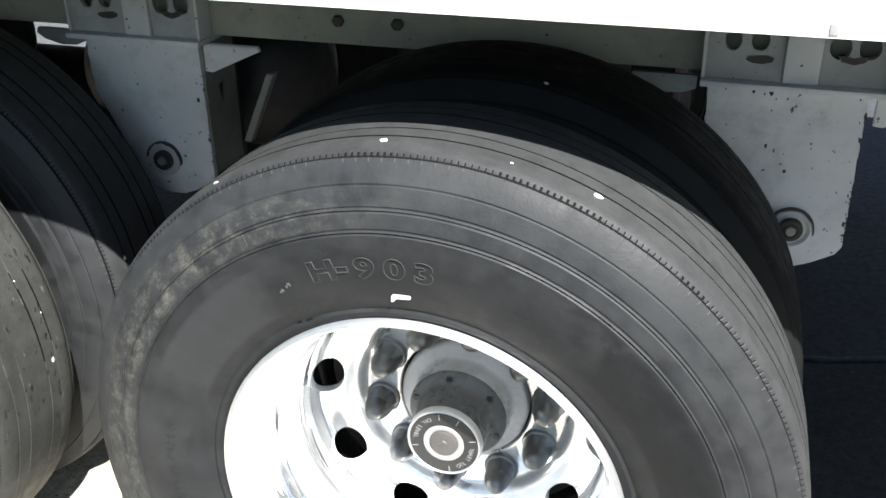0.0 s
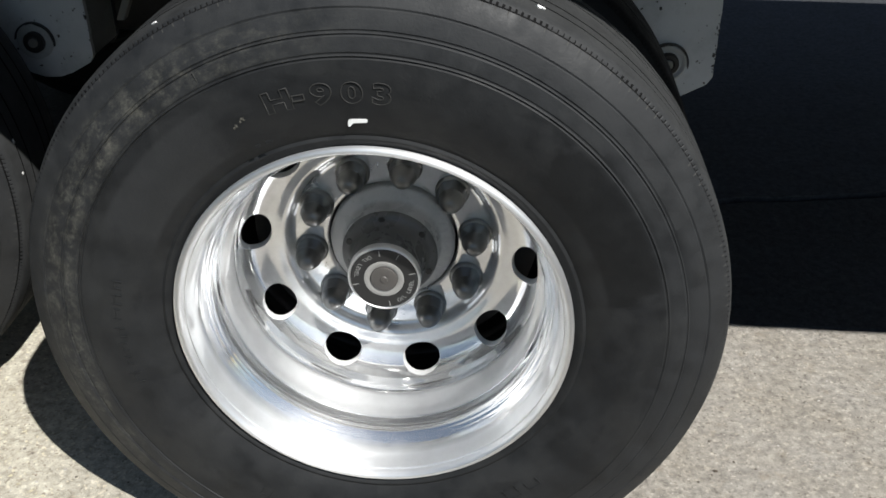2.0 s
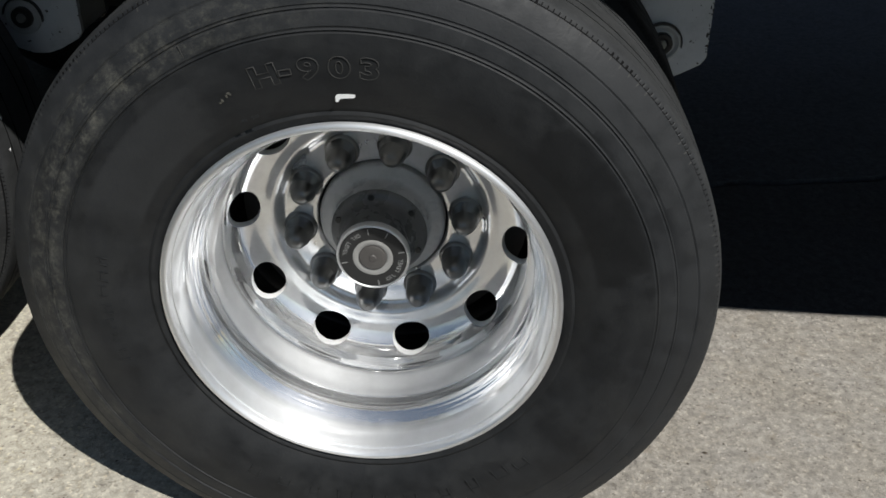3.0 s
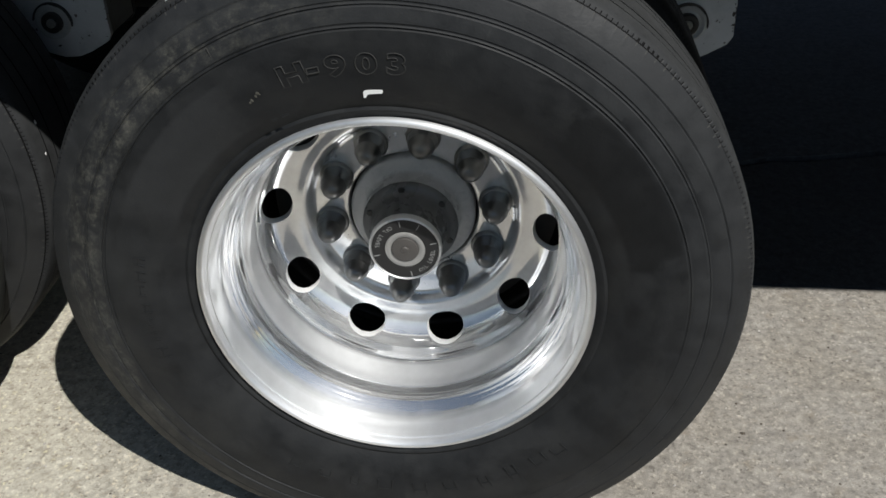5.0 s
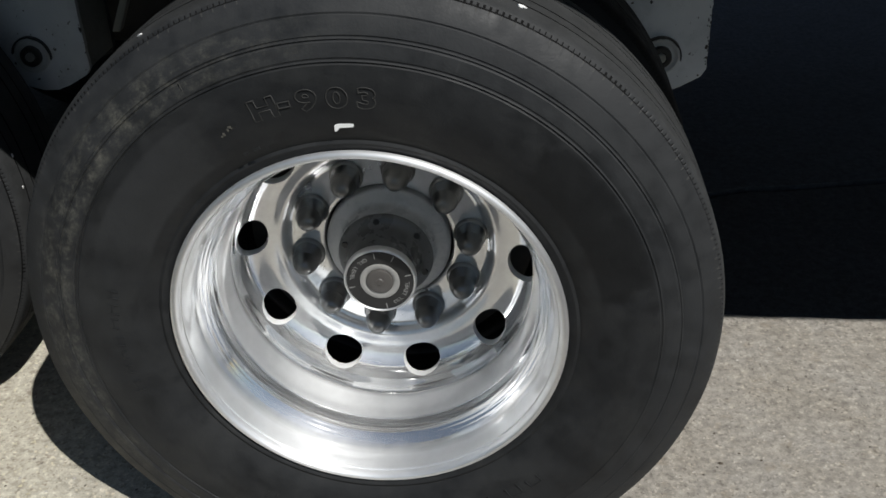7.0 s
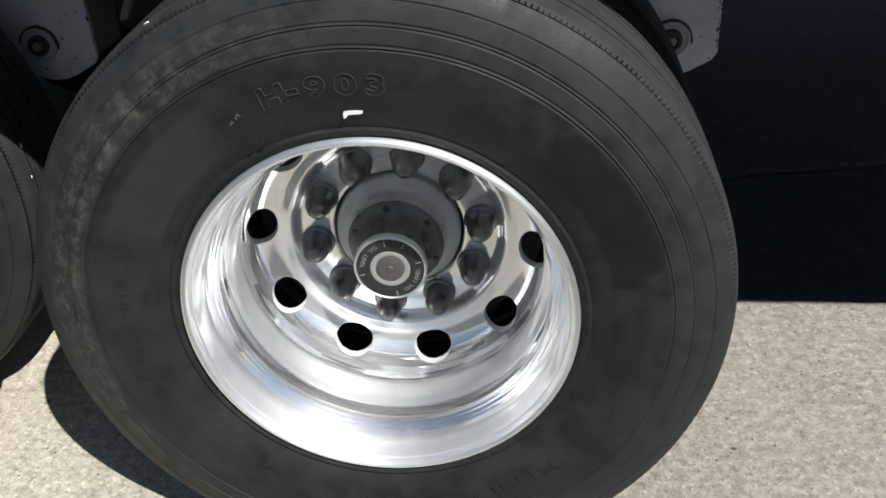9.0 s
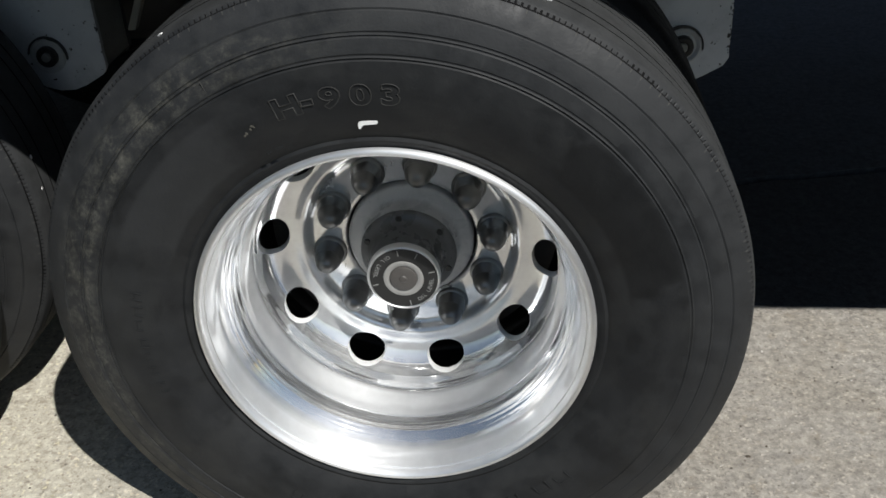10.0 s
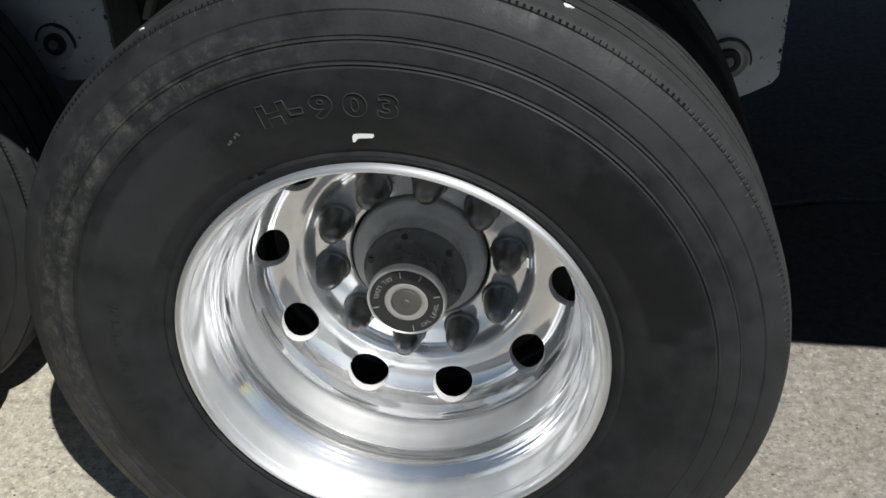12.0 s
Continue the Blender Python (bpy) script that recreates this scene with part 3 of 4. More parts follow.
def hub_cap(parent):
    hub = part("hub", revolve([(0.285, 0.1065), (0.264, 0.1070), (0.2604, 0.1060), (0.2586, 0.1040), (0.2580, 0.1010), (0.2574, 0.0930), (0.2568, 0.0870), (0.2556, 0.0835), (0.2525, 0.0812), (0.2450, 0.0802), (0.2230, 0.0798), (0.2215, 0.0780), (0.2213, 0.010)], 120), HUBGREY, parent, "polished grey wheel hub")
    cap = part("hub_cap", revolve([(0.2218, 0.0806), (0.2205, 0.0804), (0.2190, 0.0796), (0.2182, 0.0788), (0.2168, 0.0776), (0.2150, 0.0752), (0.2132, 0.0715), (0.2105, 0.0672), (0.2050, 0.0635), (0.1960, 0.0610), (0.1800, 0.0592), (0.1600, 0.0580), (0.1440, 0.0570), (0.1420, 0.0556), (0.1425, 0.0545)], 120), CAPGREY, parent, "round dark grey metal oil-filled hub cap", 60)
    for k in range(6):
        b = revolve([(0.2148, 0.0001), (0.2138, 0.0052), (0.2128, 0.0060), (0.2105, 0.0062), (0.2095, 0.0052), (0.2095, 0.0001)], 6)
        ob = part("cap_bolt", b, DARKBOLT, cap, smooth=0)
        ob.matrix_basis = spun(99 + 60 * k, 0.0705, 0.0)
    part("collar", revolve([(0.1560, 0.0575), (0.1550, 0.0594), (0.1440, 0.0594), (0.1418, 0.0584), (0.1408, 0.0566), (0.1424, 0.0546)], 96), COLLAR, cap, "bright metal collar")
    part("gauge_ring", revolve([(0.1425, 0.0548), (0.1412, 0.0540), (0.1412, 0.0330), (0.1420, 0.0324)], 96), BLACKRING, cap, "black printed gauge ring")
    part("window_ring", revolve([(0.1428, 0.0328), (0.1405, 0.0322), (0.1400, 0.0310), (0.1410, 0.0242), (0.1425, 0.0222)], 96), PALEGREY, cap, "pale grey sight window")
    part("plug", revolve([(0.1425, 0.0224), (0.1395, 0.0218), (0.1385, 0.0202), (0.1392, 0.0065), (0.1375, 0.0050), (0.1375, 0.0001)], 60), PLUGGREY, cap, "grey rubber filler plug")
    for word, mid in HUB_LETTERS:
        for i, ch in enumerate(word):
            if ch == " ":
                continue
            bm = letter(ch, 0.0094, 0.0001)
            ob = part("letter", bm, WHITEPRINT, cap, smooth=0)
            ob.matrix_basis = spun(mid + (i - (len(word) - 1) / 2) * 6.8, 0.0482, 0.1407) @ Matrix.Rotation(math.pi, 4, "Y")
    for a in (15, 62, 98, 195, 281):
        bm = box(bmesh.new(), -0.0008, 0.0008, -0.0002, 0.0002, -0.0052, 0.0052)
        part("tick", bm, WHITEPRINT, cap, smooth=0).matrix_basis = spun(a, 0.0478, 0.1408)
    return hub


def raised_text(tyre):
    """The outlined characters moulded on the sidewall."""
    for ch, a in (("H", 106.6), ("9", 97.8), ("0", 91.9), ("3", 86.1)):
        cu = bpy.data.curves.new("character", "FONT")
        cu.body, cu.size, cu.align_x, cu.resolution_u = ch, 0.0400, "CENTER", 4
        cu.offset = 0.0016
        cu.fill_mode, cu.bevel_depth, cu.bevel_resolution, cu.extrude = "NONE", 0.0007, 1, 0.0
        ob = bpy.data.objects.new("character", cu)
        me = bpy.data.meshes.new_from_object(ob)
        bpy.data.objects.remove(ob)
        me.transform(Matrix(((1.34, 0, 0, 0), (0, 0, -1, 0), (0, 1, 0, 0), (0, 0, 0, 1))))
        me.materials.append(SCUFFED_RUBBER)
        me.name = "moulded_character"
        child("moulded_character", me, tyre, spun(a, 0.3690, -0.0176) @ Matrix.Rotation(0.15, 4, "X"), "moulded outline character on the sidewall")


def moulded_bars(tyre):
    """Unreadable moulded lettering and the large maker's panel, as outlined bars."""
    rnd = random.Random(4)

    def bar(a, r, w, h, t=0.0016):
        bm = bmesh.new()
        w, h = w * rnd.uniform(0.6, 1.1), h * rnd.uniform(0.7, 1.1)
        for x0, x1, z0, z1 in ((-w, w, h - t, h), (-w, -w + t, -h, h - t), (w - t, w, -h, h - t), (-w + t, w - t, -t / 2, t / 2)):
            box(bm, x0, x1, -0.0002, 0.0012, z0, z1, 0.0003)
        part("moulded_bar", bm, RUBBER, tyre, smooth=0).matrix_basis = spun(a, r, -0.0196)
    for a in (241, 249, 257, 265, 274, 282, 291, 299, 307, 313):
        bar(a, 0.378, 0.012, 0.020)
    for a in (169, 173, 177, 182, 186, 190, 195):
        bar(a, 0.379, 0.009, 0.011)
    bar(114.8, 0.3335, 0.0040, 0.0022)
    bar(112.0, 0.3335, 0.0045, 0.0022)
    dash = bmesh.new()
    for x0, x1, z0, z1 in ((-0.0085, 0.0085, 0.0030, 0.0044), (-0.0085, 0.0085, -0.0044, -0.0030), (-0.0085, -0.0071, -0.0030, 0.0030), (0.0071, 0.0085, -0.0030, 0.0030)):
        box(dash, x0, x1, -0.0008, 0.0012, z0, z1, 0.0003)
    part("moulded_character", dash, SCUFFED_RUBBER, tyre, "moulded outline character on the sidewall", 0).matrix_basis = spun(102.4, 0.3815, -0.0203)


def mud_smears(tyre):
    """Dried crumbs and one long scrape on the sidewall."""
    rnd = random.Random(12)
    for a, r, w in ((114.9, 0.3752, 0.0030), (115.5, 0.3728, 0.0024), (116.8, 0.3692, 0.0026), (117.4, 0.3675, 0.0018), (114.6, 0.3722, 0.0014)):
        q = rnd.uniform(0, 6)
        ring = [(w * rnd.uniform(0.5, 1.1) * math.cos(q + k), w * rnd.uniform(0.5, 1.3) * math.sin(q + k)) for k in (0, 0.9, 1.8, 2.7, 3.6, 4.5, 5.4)]
        part("mud_crumb", slab(bmesh.new(), ring, -0.0009, 0.003), MUD, tyre, smooth=0).matrix_basis = spun(a, r, -0.0183)
    part("scrape", box(bmesh.new(), -0.0003, 0.0003, -0.0001, 0.0012, -0.012, 0.012), DUSTY_RUBBER, tyre, "pale scrape", 0).matrix_basis = spun(118.6, 0.4445, -0.0169) @ Matrix.Rotation(0.10, 4, "Y")


def paint_mark(tyre):
    """A small white sticker-like mark with a dropped corner."""
    bm = bmesh.new()
    slab(bm, [(-0.0128, -0.0062), (-0.0102, -0.0060), (-0.0072, -0.0022), (-0.0052, -0.0012), (0.0035, -0.0008), (0.0115, -0.0004), (0.0128, 0.0018), (0.0122, 0.0042), (0.0030, 0.0046), (-0.0070, 0.0044), (-0.0112, 0.0036), (-0.0130, 0.0010)], -0.0008, 0.001)
    part("white_mark", bm, FLECK, tyre, "small white paint mark", 0).matrix_basis = spun(91.2, 0.339, -0.0118)


def fleck(tyre, a, y, r, s):
    bm = bmesh.new()
    bmesh.ops.create_icosphere(bm, subdivisions=1, radius=1.0)
    rnd = random.Random(int(a * 7 + r * 900))
    for v in bm.verts:
        v.co = Vector((v.co.x * s * 1.5, v.co.y * s, v.co.z * s * 0.5)) * rnd.uniform(0.7, 1.2)
    part("white_fleck", bm, FLECK, tyre, "white stone chip stuck in the tread", 0).matrix_basis = spun(a, r, y)


def wheel(label, phase, tyre_me=TYRE_ME):
    w = new("wheel")
    tagged(w, label, "wheel", "trailer wheels")
    tyre = child("tyre", tyre_me, w, None, "worn black ribbed truck tyre")
    child("rim", rim_mesh(phase), w, None, "polished deep-dished aluminium rim with ten hand holes")
    hub_cap(w)
    for k in range(10):
        child("lug_nut_cover", NUT_ME, w, spun(phase + 14 + 36 * k, 0.1429, 0.2650), "chrome bullet lug nut cover")
    return w, tyre


main_wheel, main_tyre = wheel("polished aluminium trailer wheel with worn black tyre on concrete", 174.9)
main_wheel.matrix_basis = pose(0, 0, WHEEL_Z)
raised_text(main_tyre)
moulded_bars(main_tyre)
paint_mark(main_tyre)
mud_smears(main_tyre)
for a, y, r, s in ((65.1, 0.053, 0.5262, 0.0052), (94.7, 0.046, 0.5260, 0.0042), (121.5, 0.032, 0.5250, 0.0034), (77.1, 0.043, 0.5258, 0.002)):
    fleck(main_tyre, a, y, r, s)
LEFT_X = -1.250
left_wheel, left_tyre = wheel("sunlit trailer wheel on the next axle, tyre worn nearly smooth", 150, BALD_TYRE_ME)
left_wheel.matrix_basis = pose(LEFT_X, 0, WHEEL_Z)
for a, y, r, s in ((0.6, 0.17, 0.527, 0.0036), (10.5, 0.176, 0.5262, 0.0016), (18.5, 0.152, 0.527, 0.0012), (23.3, 0.098, 0.527, 0.0014), (14.2, 0.063, 0.526, 0.0014), (8.2, 0.059, 0.526, 0.0012)):
    fleck(left_tyre, a, y, r, s)


def inner_wheel(x, label, y=DUAL, tyre_me=SHADE_TYRE_ME):
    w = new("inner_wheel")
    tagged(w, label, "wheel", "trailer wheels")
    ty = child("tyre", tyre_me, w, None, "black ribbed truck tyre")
    prof = [(0.012, 0.2960), (0.0, 0.2985), (-0.004, 0.293), (0.004, 0.286), (0.03, 0.279), (0.07, 0.262), (0.09, 0.256), (0.15, 0.252), (0.205, 0.270), (0.236, 0.284), (0.244, 0.293), (0.240, 0.2985), (0.228, 0.2960)]
    part("rim", revolve(smooth_curve(prof, 2), 96), STEEL, w, "dull metal rim barrel")
    part("rim_disc", revolve([(0.010, 0.2560), (-0.030, 0.250), (-0.042, 0.225), (-0.046, 0.18), (-0.046, 0.12)], 96), BLACKSTEEL, w)
    w.matrix_basis = pose(x, y, WHEEL_Z)
    return w, ty


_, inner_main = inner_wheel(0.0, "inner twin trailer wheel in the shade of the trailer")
fleck(inner_main, 79.4, 0.025, 0.5226, 0.0034)
_, inner_left = inner_wheel(LEFT_X + 0.022, "inner twin trailer wheel of the next axle, partly sunlit", DUAL, TYRE_ME)
for a, y, r, s in ((10.3, 0.060, 0.5262, 0.0040), (3.6, 0.054, 0.526, 0.0026)):
    fleck(inner_left, a, y, r, s)

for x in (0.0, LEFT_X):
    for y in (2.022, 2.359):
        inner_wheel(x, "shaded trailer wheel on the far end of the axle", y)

# ---- the trailer ----
trailer = new("trailer")
tagged(trailer, "grey-painted semi-trailer chassis with white side rail and suspension hangers", "trailer")
RAIL_Z, FLANGE_Z, FRAME_Y = 1.194, 0.962, 0.668
X0, X1 = -10.5, 9.0


def trailer_body():
    bm = bmesh.new()
    slab_x = [(0.0, RAIL_Z), (0.0, RAIL_Z + 0.16), (0.012, RAIL_Z + 0.175), (0.06, RAIL_Z + 0.175), (0.06, RAIL_Z + 0.163), (0.014, RAIL_Z + 0.155), (0.014, RAIL_Z + 0.012), (0.05, RAIL_Z + 0.006), (0.05, RAIL_Z)]
    for x in (X0, X1):
        bm.faces.new([bm.verts.new((x, y, z)) for y, z in slab_x])
    a, b = [list(f.verts) for f in bm.faces]
    for i in range(len(slab_x)):
        j = (i + 1) % len(slab_x)
        bm.faces.new((a[i], a[j], b[j], b[i]))
    part("side_rail", bm, RAIL_PAINT, trailer, "white painted side rail in full sun", 30)
    part("rail_tab", box(bmesh.new(), 0.440, 0.449, -0.0015, 0.002, RAIL_Z + 0.003, RAIL_Z + 0.014, 0.0005), PALEGREY, trailer, "small grey tab on the rail")
    part("deck", box(bmesh.new(), X0, X1, 0.052, 2.55, RAIL_Z + 0.10, RAIL_Z + 0.155), BLACKSTEEL, trailer, "dark trailer deck underside")
    part("side_rail", box(bmesh.new(), X0, X1, 2.552, 2.60, RAIL_Z, RAIL_Z + 0.175), RAIL_PAINT, trailer)
    for k in range(44):
        x = X0 + 0.3 + 0.43 * k
        part("cross_member", box(bmesh.new(), x, x + 0.05, 0.053, 2.549, RAIL_Z + 0.006, RAIL_Z + 0.098), BLACKSTEEL, trailer, smooth=0)
    for y in (FRAME_Y, 1.86):
        part("frame_rail", box(bmesh.new(), X0 + 1, X1 - 0.3, y, y + 0.07, FLANGE_Z, RAIL_Z + 0.004, 0.004), FRAME_PAINT, trailer, "grey-olive painted frame rail")
    # beams added to block bright gaps; one hangs low to suit the camera's view
    for x, low in ((-2.1, 0.98), (-0.62, 0.98), (0.22, 0.78), (0.75, 0.98), (1.9, 0.98)):
        part("gap_beam", box(bmesh.new(), x - 0.04, x + 0.04, FRAME_Y + 0.071, 1.859, low, 1.17, 0.004), BLACKSTEEL, trailer, "black cross beam added to block bright gaps")
    # added black cylinders, placed by the camera's view to block bright gaps
    gap_block = part("gap_cylinder", revolve([(-0.30, 0.001), (-0.30, 0.06), (-0.28, 0.12), (-0.24, 0.158), (-0.18, 0.17), (0.18, 0.17), (0.24, 0.158), (0.28, 0.12), (0.30, 0.06), (0.30, 0.001)], 40), BLACKSTEEL, trailer, "black cylinder added to block a bright gap")
    gap_block.matrix_basis = pose(-0.86, 1.06, 0.765, 0, 0, 90)
    lower = new("gap_cylinder", gap_block.data)
    lower.parent = trailer
    lower.matrix_basis = pose(-1.30, 1.06, 0.618, 0, 0, 90)
    part("cylinder_bracket", box(bmesh.new(), -1.46, -1.42, 1.04, 1.08, 0.78, RAIL_Z + 0.1), BLACKSTEEL, trailer)
    # added black drum that covers one more bright gap from the camera
    drum_block = part("gap_drum", revolve([(-0.13, 0.001), (-0.13, 0.05), (-0.12, 0.085), (-0.085, 0.105), (-0.012, 0.112), (-0.010, 0.124), (0.010, 0.124), (0.012, 0.112), (0.085, 0.105), (0.12, 0.085), (0.13, 0.05), (0.13, 0.001)], 40), BLACKSTEEL, trailer, "black drum added to block a bright gap")
    drum_block.matrix_basis = pose(-1.335, 0.84, 0.865, 0, 0, 25)
    part("drum_bracket", box(bmesh.new(), -1.38, -1.29, 0.80, 0.87, 0.95, 1.19), BLACKSTEEL, trailer)
    for k in (-0.98, -0.74):
        part("cylinder_strap", box(bmesh.new(), k - 0.02, k + 0.02, 1.05, 1.07, 0.93, RAIL_Z + 0.1), BLACKSTEEL, trailer)
    for x in (-0.356, -0.240):
        b = revolve([(0.0, 0.0001), (0.0, 0.012), (-0.006, 0.0115), (-0.008, 0.009), (-0.008, 0.0001)], 6)
        part("rail_bolt", b, DARKBOLT, trailer, smooth=0).matrix_basis = pose(x, FRAME_Y - 0.0005, 1.007)


def hanger(xr, bolt_dx):
    """A suspension hanger under the frame; xr is its rear upright edge."""
    z = FLANGE_Z
    outline = [(-0.255, z - 0.012), (0.0, z - 0.012), (0.004, 0.668), (-0.006, 0.652), (-0.045, 0.630), (-0.072, 0.620), (-0.105, 0.619), (-0.140, 0.630), (-0.172, 0.660), (-0.215, 0.760), (-0.252, 0.835)]
    y0 = 0.655
    flaked = []
    for k, (p, q) in enumerate(zip(outline, outline[1:] + outline[:1])):   # torch-cut, flaking edges
        steps = max(1, int(math.hypot(q[0] - p[0], q[1] - p[1]) / 0.006)) if k > 0 else 1
        for w in range(steps):
            f = w / steps
            u, v = p[0] + f * (q[0] - p[0]), p[1] + f * (q[1] - p[1])
            wob = 0.0022 * noise.noise((90 * (xr + u), 90 * v, 1.0)) if 0 < w else 0.0
            flaked.append((xr + u + wob, v + 0.6 * wob))
    h = part("hanger", slab(bmesh.new(), flaked, y0, y0 + 0.012), HANGER_PAINT, trailer, "chipped pale grey suspension hanger plate")
    part("rear_plate", slab(bmesh.new(), [(xr + x, q) for x, q in outline], y0 + 0.135, y0 + 0.147), BLACKSTEEL, h)
    part("side_web", box(bmesh.new(), xr - 0.008, xr + 0.002, y0 + 0.0125, y0 + 0.1345, 0.665, z - 0.014), FRAME_PAINT, h)
    # dark plate on the web, in place of the shade in a hole
    hole = bmesh.new()
    slab(hole, [(y0 + 0.060, 0.845), (y0 + 0.078, 0.850), (y0 + 0.070, 0.808)], 0.0, 0.0012)
    part("hole_shade", hole, DARKBOLT, h, "dark three-cornered plate for a shaded hole", 0).matrix_basis = Matrix(((0, 1, 0, xr + 0.0016), (1, 0, 0, 0), (0, 0, 1, 0), (0, 0, 0, 1)))
    if bolt_dx < -0.1:
        part("rear_flange", slab(bmesh.new(), [(xr + 0.010, 0.700), (xr + 0.026, 0.700), (xr + 0.094, 0.855), (xr + 0.078, 0.855)], y0 + 0.125, y0 + 0.150, 0.002), FRAME_PAINT, h)
    part("flange", box(bmesh.new(), xr - 0.268, xr + 0.028, 0.612, y0 + 0.16, z - 0.0115, z - 0.001, 0.0025), HANGER_PAINT, h)
    part("gusset", slab(bmesh.new(), [(xr + 0.014, z - 0.013), (xr + 0.130, z - 0.013), (xr + 0.134, z - 0.022), (xr + 0.030, z - 0.070), (xr + 0.014, z - 0.068)], 0.650, 0.660, 0.002), HANGER_PAINT, h, "pale grey triangular gusset")
    part("gusset", slab(bmesh.new(), [(xr - 0.275, z - 0.013), (xr - 0.385, z - 0.013), (xr - 0.390, z - 0.024), (xr - 0.372, z - 0.036), (xr - 0.330, z - 0.046), (xr - 0.296, z - 0.044), (xr - 0.275, z - 0.036)], 0.680, 0.690), GRIMY_PAINT, h, "grimy pale gusset")
    rnd = random.Random(int(1000 * xr) + 7)
    spots = [(xr + 0.003 - abs(rnd.gauss(0, 0.003)), rnd.uniform(0.67, z - 0.02)) for _ in range(22 if xr > 0 else 10)]
    spots += [(xr + rnd.uniform(-0.24, 0.0), z - 0.016 - abs(rnd.gauss(0, 0.012))) for _ in range(8 if xr > 0 else 4)]
    spots += [(xr + rnd.uniform(-0.22, 0.0), rnd.uniform(0.66, 0.94)) for _ in range(14 if xr > 0 else 3)]
    for cx, cz in spots:
        w, q = 0.0011 + 0.0036 * rnd.random() ** 3, rnd.uniform(0, 6)
        if cz < 0.74 and cx < xr - 0.15:
            continue
        ring = [(min(cx + w * rnd.uniform(0.5, 1.2) * math.cos(q + k), xr + 0.0035), cz + 1.7 * w * rnd.uniform(0.5, 1.3) * math.sin(q + k)) for k in (0, 1.05, 2.1, 3.14, 4.2, 5.2)]
        part("rust_chip", slab(bmesh.new(), ring, y0 - 0.0006, y0 + 0.0005), DARKBOLT, h, smooth=0)
    bx, bz = xr + bolt_dx, 0.694
    wsh = part("washer", revolve([(0.0, 0.0358), (-0.0055, 0.0354), (-0.0066, 0.0335), (-0.0055, 0.0300), (-0.0030, 0.0270), (-0.0030, 0.0001)], 40), BOSS_PAINT, h, "raised round bolt boss")
    wsh.matrix_basis = pose(bx, y0 - 0.0005, bz)
    # a dark arc along the boss's upper edge, thickest in the middle
    turns = [radians(-12 + 187 * k / 30) for k in range(31)]
    thick = [0.0008 + 0.0036 * math.sin(math.pi * k / 30) ** 0.6 * (0.8 + 0.5 * noise.noise((0.7 * k, xr, 0.0))) for k in range(31)]
    arc = [(0.0400 * math.cos(a), 0.0400 * math.sin(a)) for a in turns] + [((0.0400 - w) * math.cos(a), (0.0400 - w) * math.sin(a)) for a, w in reversed(list(zip(turns, thick)))]
    ring = part("dark_arc", slab(bmesh.new(), arc, -0.0072, 0.0002), DARKBOLT, h, "dark tapering arc round the boss", 0)
    ring.matrix_basis = pose(bx, y0 - 0.0004, bz)
    b = part("bolt", revolve([(-0.0028, 0.0215), (-0.0120, 0.0210), (-0.0140, 0.0190), (-0.0140, 0.0130), (-0.0110, 0.0105), (-0.0110, 0.0001)], 24), DARKBOLT, h, "grimy dark collar nut", 40)
    b.matrix_basis = pose(bx, y0 - 0.0005, bz)
    part("bolt_end", revolve([(-0.0105, 0.0092), (-0.0165, 0.0088), (-0.0180, 0.0070), (-0.0180, 0.0001)], 20), FRAME_PAINT, b, "pale scuffed bolt end")
    # bolted bracket above the flange
    def flat(u, v, d):
        return (u, 0.634 + d, v)
    top = RAIL_Z - 0.03
    bm = bmesh.new()
    cells = ((-0.262, -0.201, z, 1.060, -0.222, 1.026, 0.014, 0.017), (-0.201, -0.140, z, 1.060, -0.180, 1.028, 0.015, 0.017))
    for x0, x1, z0, z1, cx, cz, rx, rz in cells:
        hole_cell(bm, xr + x0, xr + x1, z0, z1, xr + cx, cz, rx, rz, flat, 0.012, k=5, rings=2)
    for x0, x1 in ((-0.262, -0.201), (-0.201, -0.140)):
        hole_cell(bm, xr + x0, xr + x1, 1.060, top, xr + (x0 + x1) / 2, 1.11, 0.012, 0.012, flat, 0.012, k=5, rings=2)
    part("bracket", bm, GRIMY_PAINT, h, "pale grey bolted bracket with round holes", 0)
    bm = bmesh.new()
    for x0, x1, cx, cz, rx in ((-0.082, -0.034, -0.057, 1.020, 0.017), (-0.034, 0.022, -0.013, 1.022, 0.017)):
        hole_cell(bm, xr + x0, xr + x1, 1.000, 1.060, xr + cx, cz + 0.004, rx, 0.019, flat, 0.012, k=5, rings=2)
        box(bm, xr + x0, xr + x1, 0.634, 0.646, z, 1.000)
        hole_cell(bm, xr + x0, xr + x1, 1.060, top, xr + (x0 + x1) / 2, 1.11, 0.012, 0.012, flat, 0.012, k=5, rings=2)
    part("bracket", bm, GRIMY_PAINT, h, "", 0)
    part("post", box(bmesh.new(), xr - 0.139, xr - 0.083, 0.626, 0.667, z, top, 0.004), HANGER_PAINT, h)
    part("bracket_lip", box(bmesh.new(), xr + 0.0225, xr + 0.028, 0.620, 0.667, z, top, 0.001), HANGER_PAINT, h)
    part("bracket_lip", box(bmesh.new(), xr - 0.268, xr - 0.2625, 0.626, 0.667, z, top, 0.001), HANGER_PAINT, h)
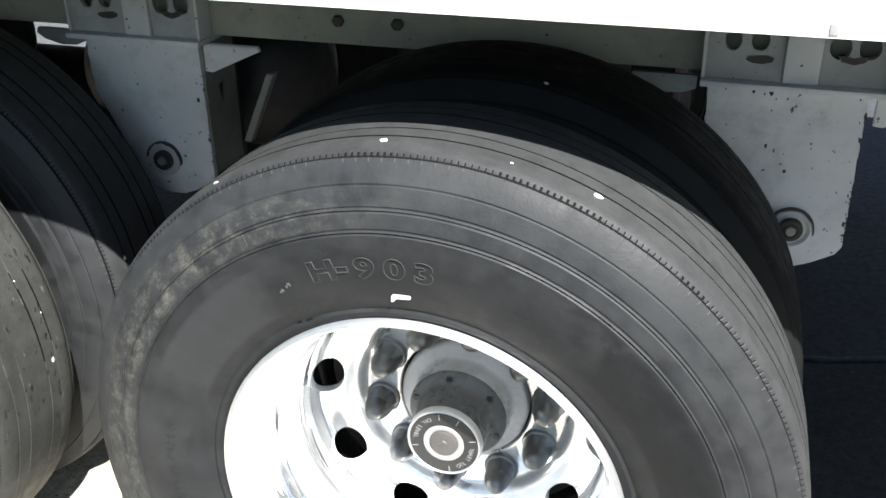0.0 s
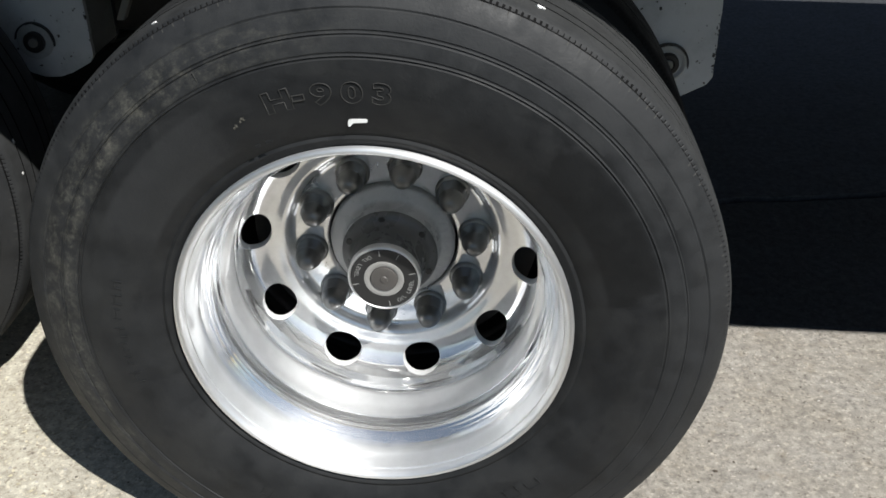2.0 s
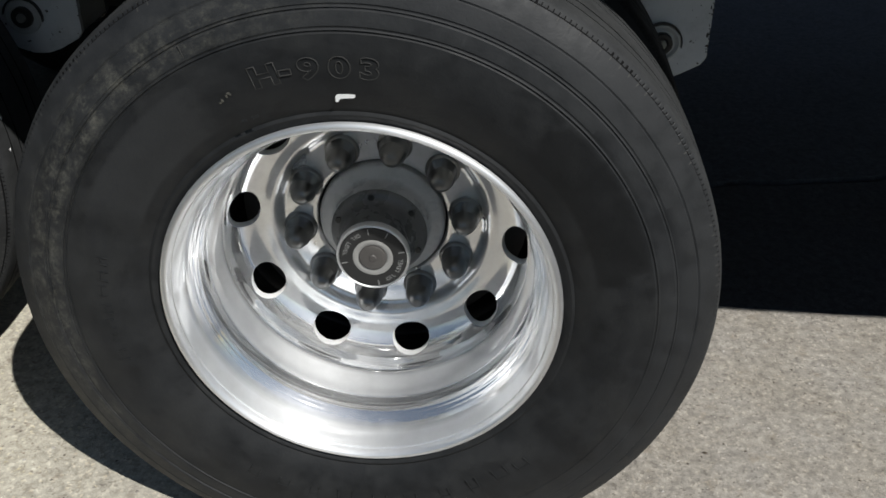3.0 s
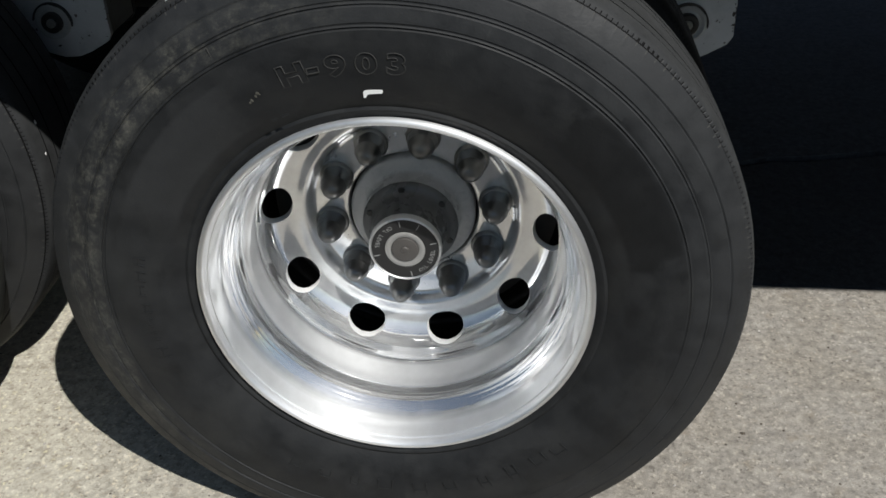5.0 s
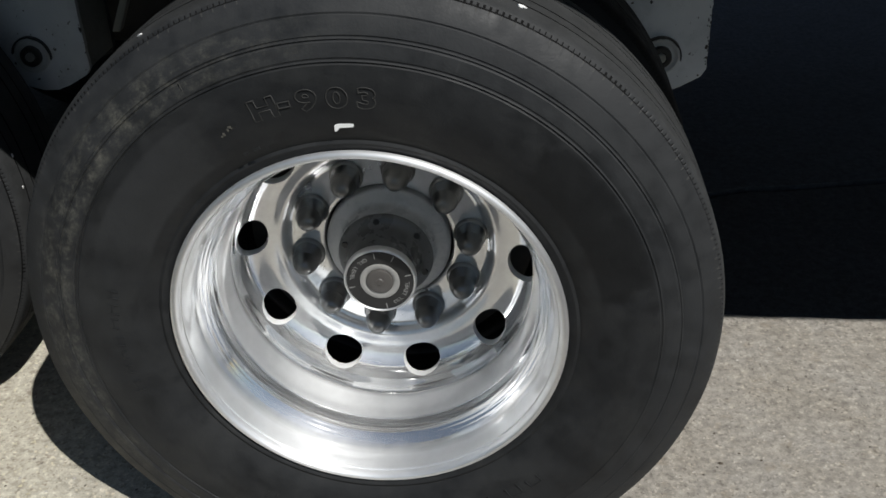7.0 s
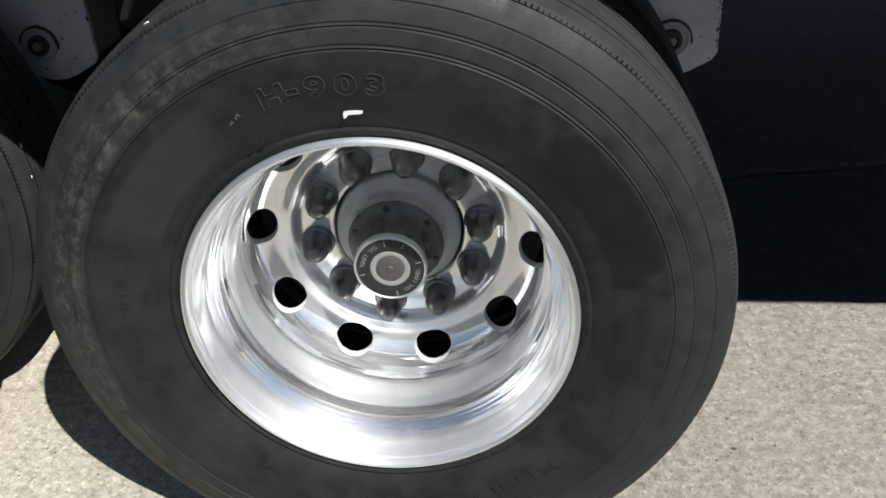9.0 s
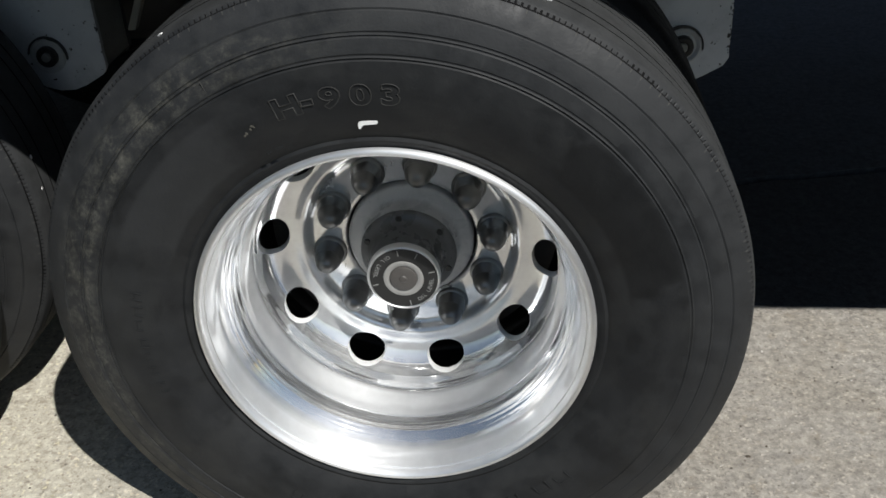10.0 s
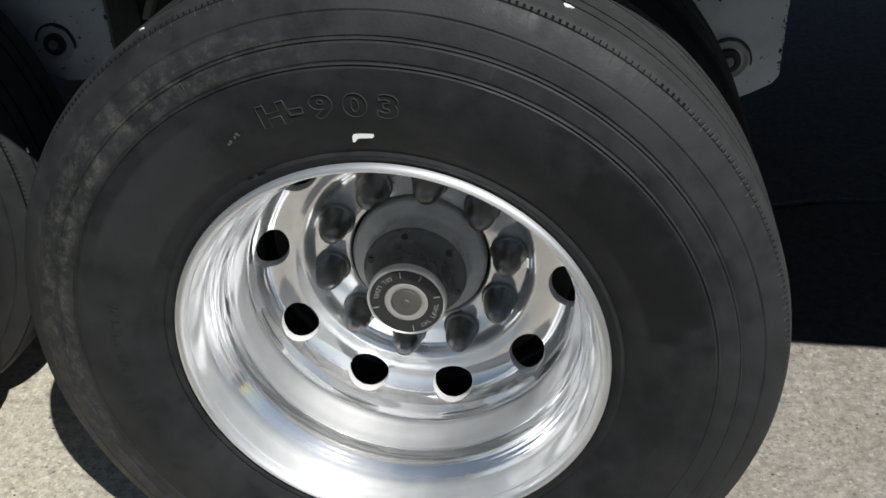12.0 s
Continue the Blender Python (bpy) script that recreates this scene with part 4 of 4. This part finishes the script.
    # dark plates on the bracket face stand in for shaded slots
    part("slot_shade", slab(bmesh.new(), [(xr + 0.001 * x, 0.001 * q) for x, q in ((-200, 996), (-190, 991), (-172, 990), (-158, 994), (-155, 1001), (-166, 1005), (-184, 1003), (-197, 1001))], 0.6325, 0.636), DARKBOLT, h, "dark plate for a shaded slot")
    part("slot_shade", slab(bmesh.new(), [(xr + 0.001 * x, 0.001 * q) for x, q in ((-60, 1012), (-50, 1002), (-34, 998), (-18, 1003), (-10, 1013), (-24, 1012), (-35, 1009), (-46, 1012))], 0.6325, 0.636), DARKBOLT, h, "dark plate for a shaded slot")
    return h


def running_gear(x):
    part("brake_drum", revolve([(0.300, 0.108), (0.305, 0.205), (0.32, 0.212), (0.46, 0.212), (0.47, 0.20), (0.47, 0.06)], 64), BLACKSTEEL, trailer, "black brake drum").matrix_basis = pose(x, 0, WHEEL_Z)
    part("axle", revolve([(0.470, 0.0635), (2.13, 0.0635)], 32), BLACKSTEEL, trailer, "black tubular axle").matrix_basis = pose(x, 0, WHEEL_Z)
    part("leaf_spring", slab(bmesh.new(), [(x - 0.58, 0.66), (x - 0.3, 0.62), (x, 0.60), (x + 0.3, 0.62), (x + 0.56, 0.66), (x + 0.56, 0.685), (x + 0.3, 0.65), (x, 0.635), (x - 0.3, 0.65), (x - 0.58, 0.685)], 0.685, 0.765), BLACKSTEEL, trailer, "black leaf spring")


trailer_body()
hanger(-0.652, -0.109)
hanger(0.575, -0.086)
running_gear(0.0)
running_gear(LEFT_X)
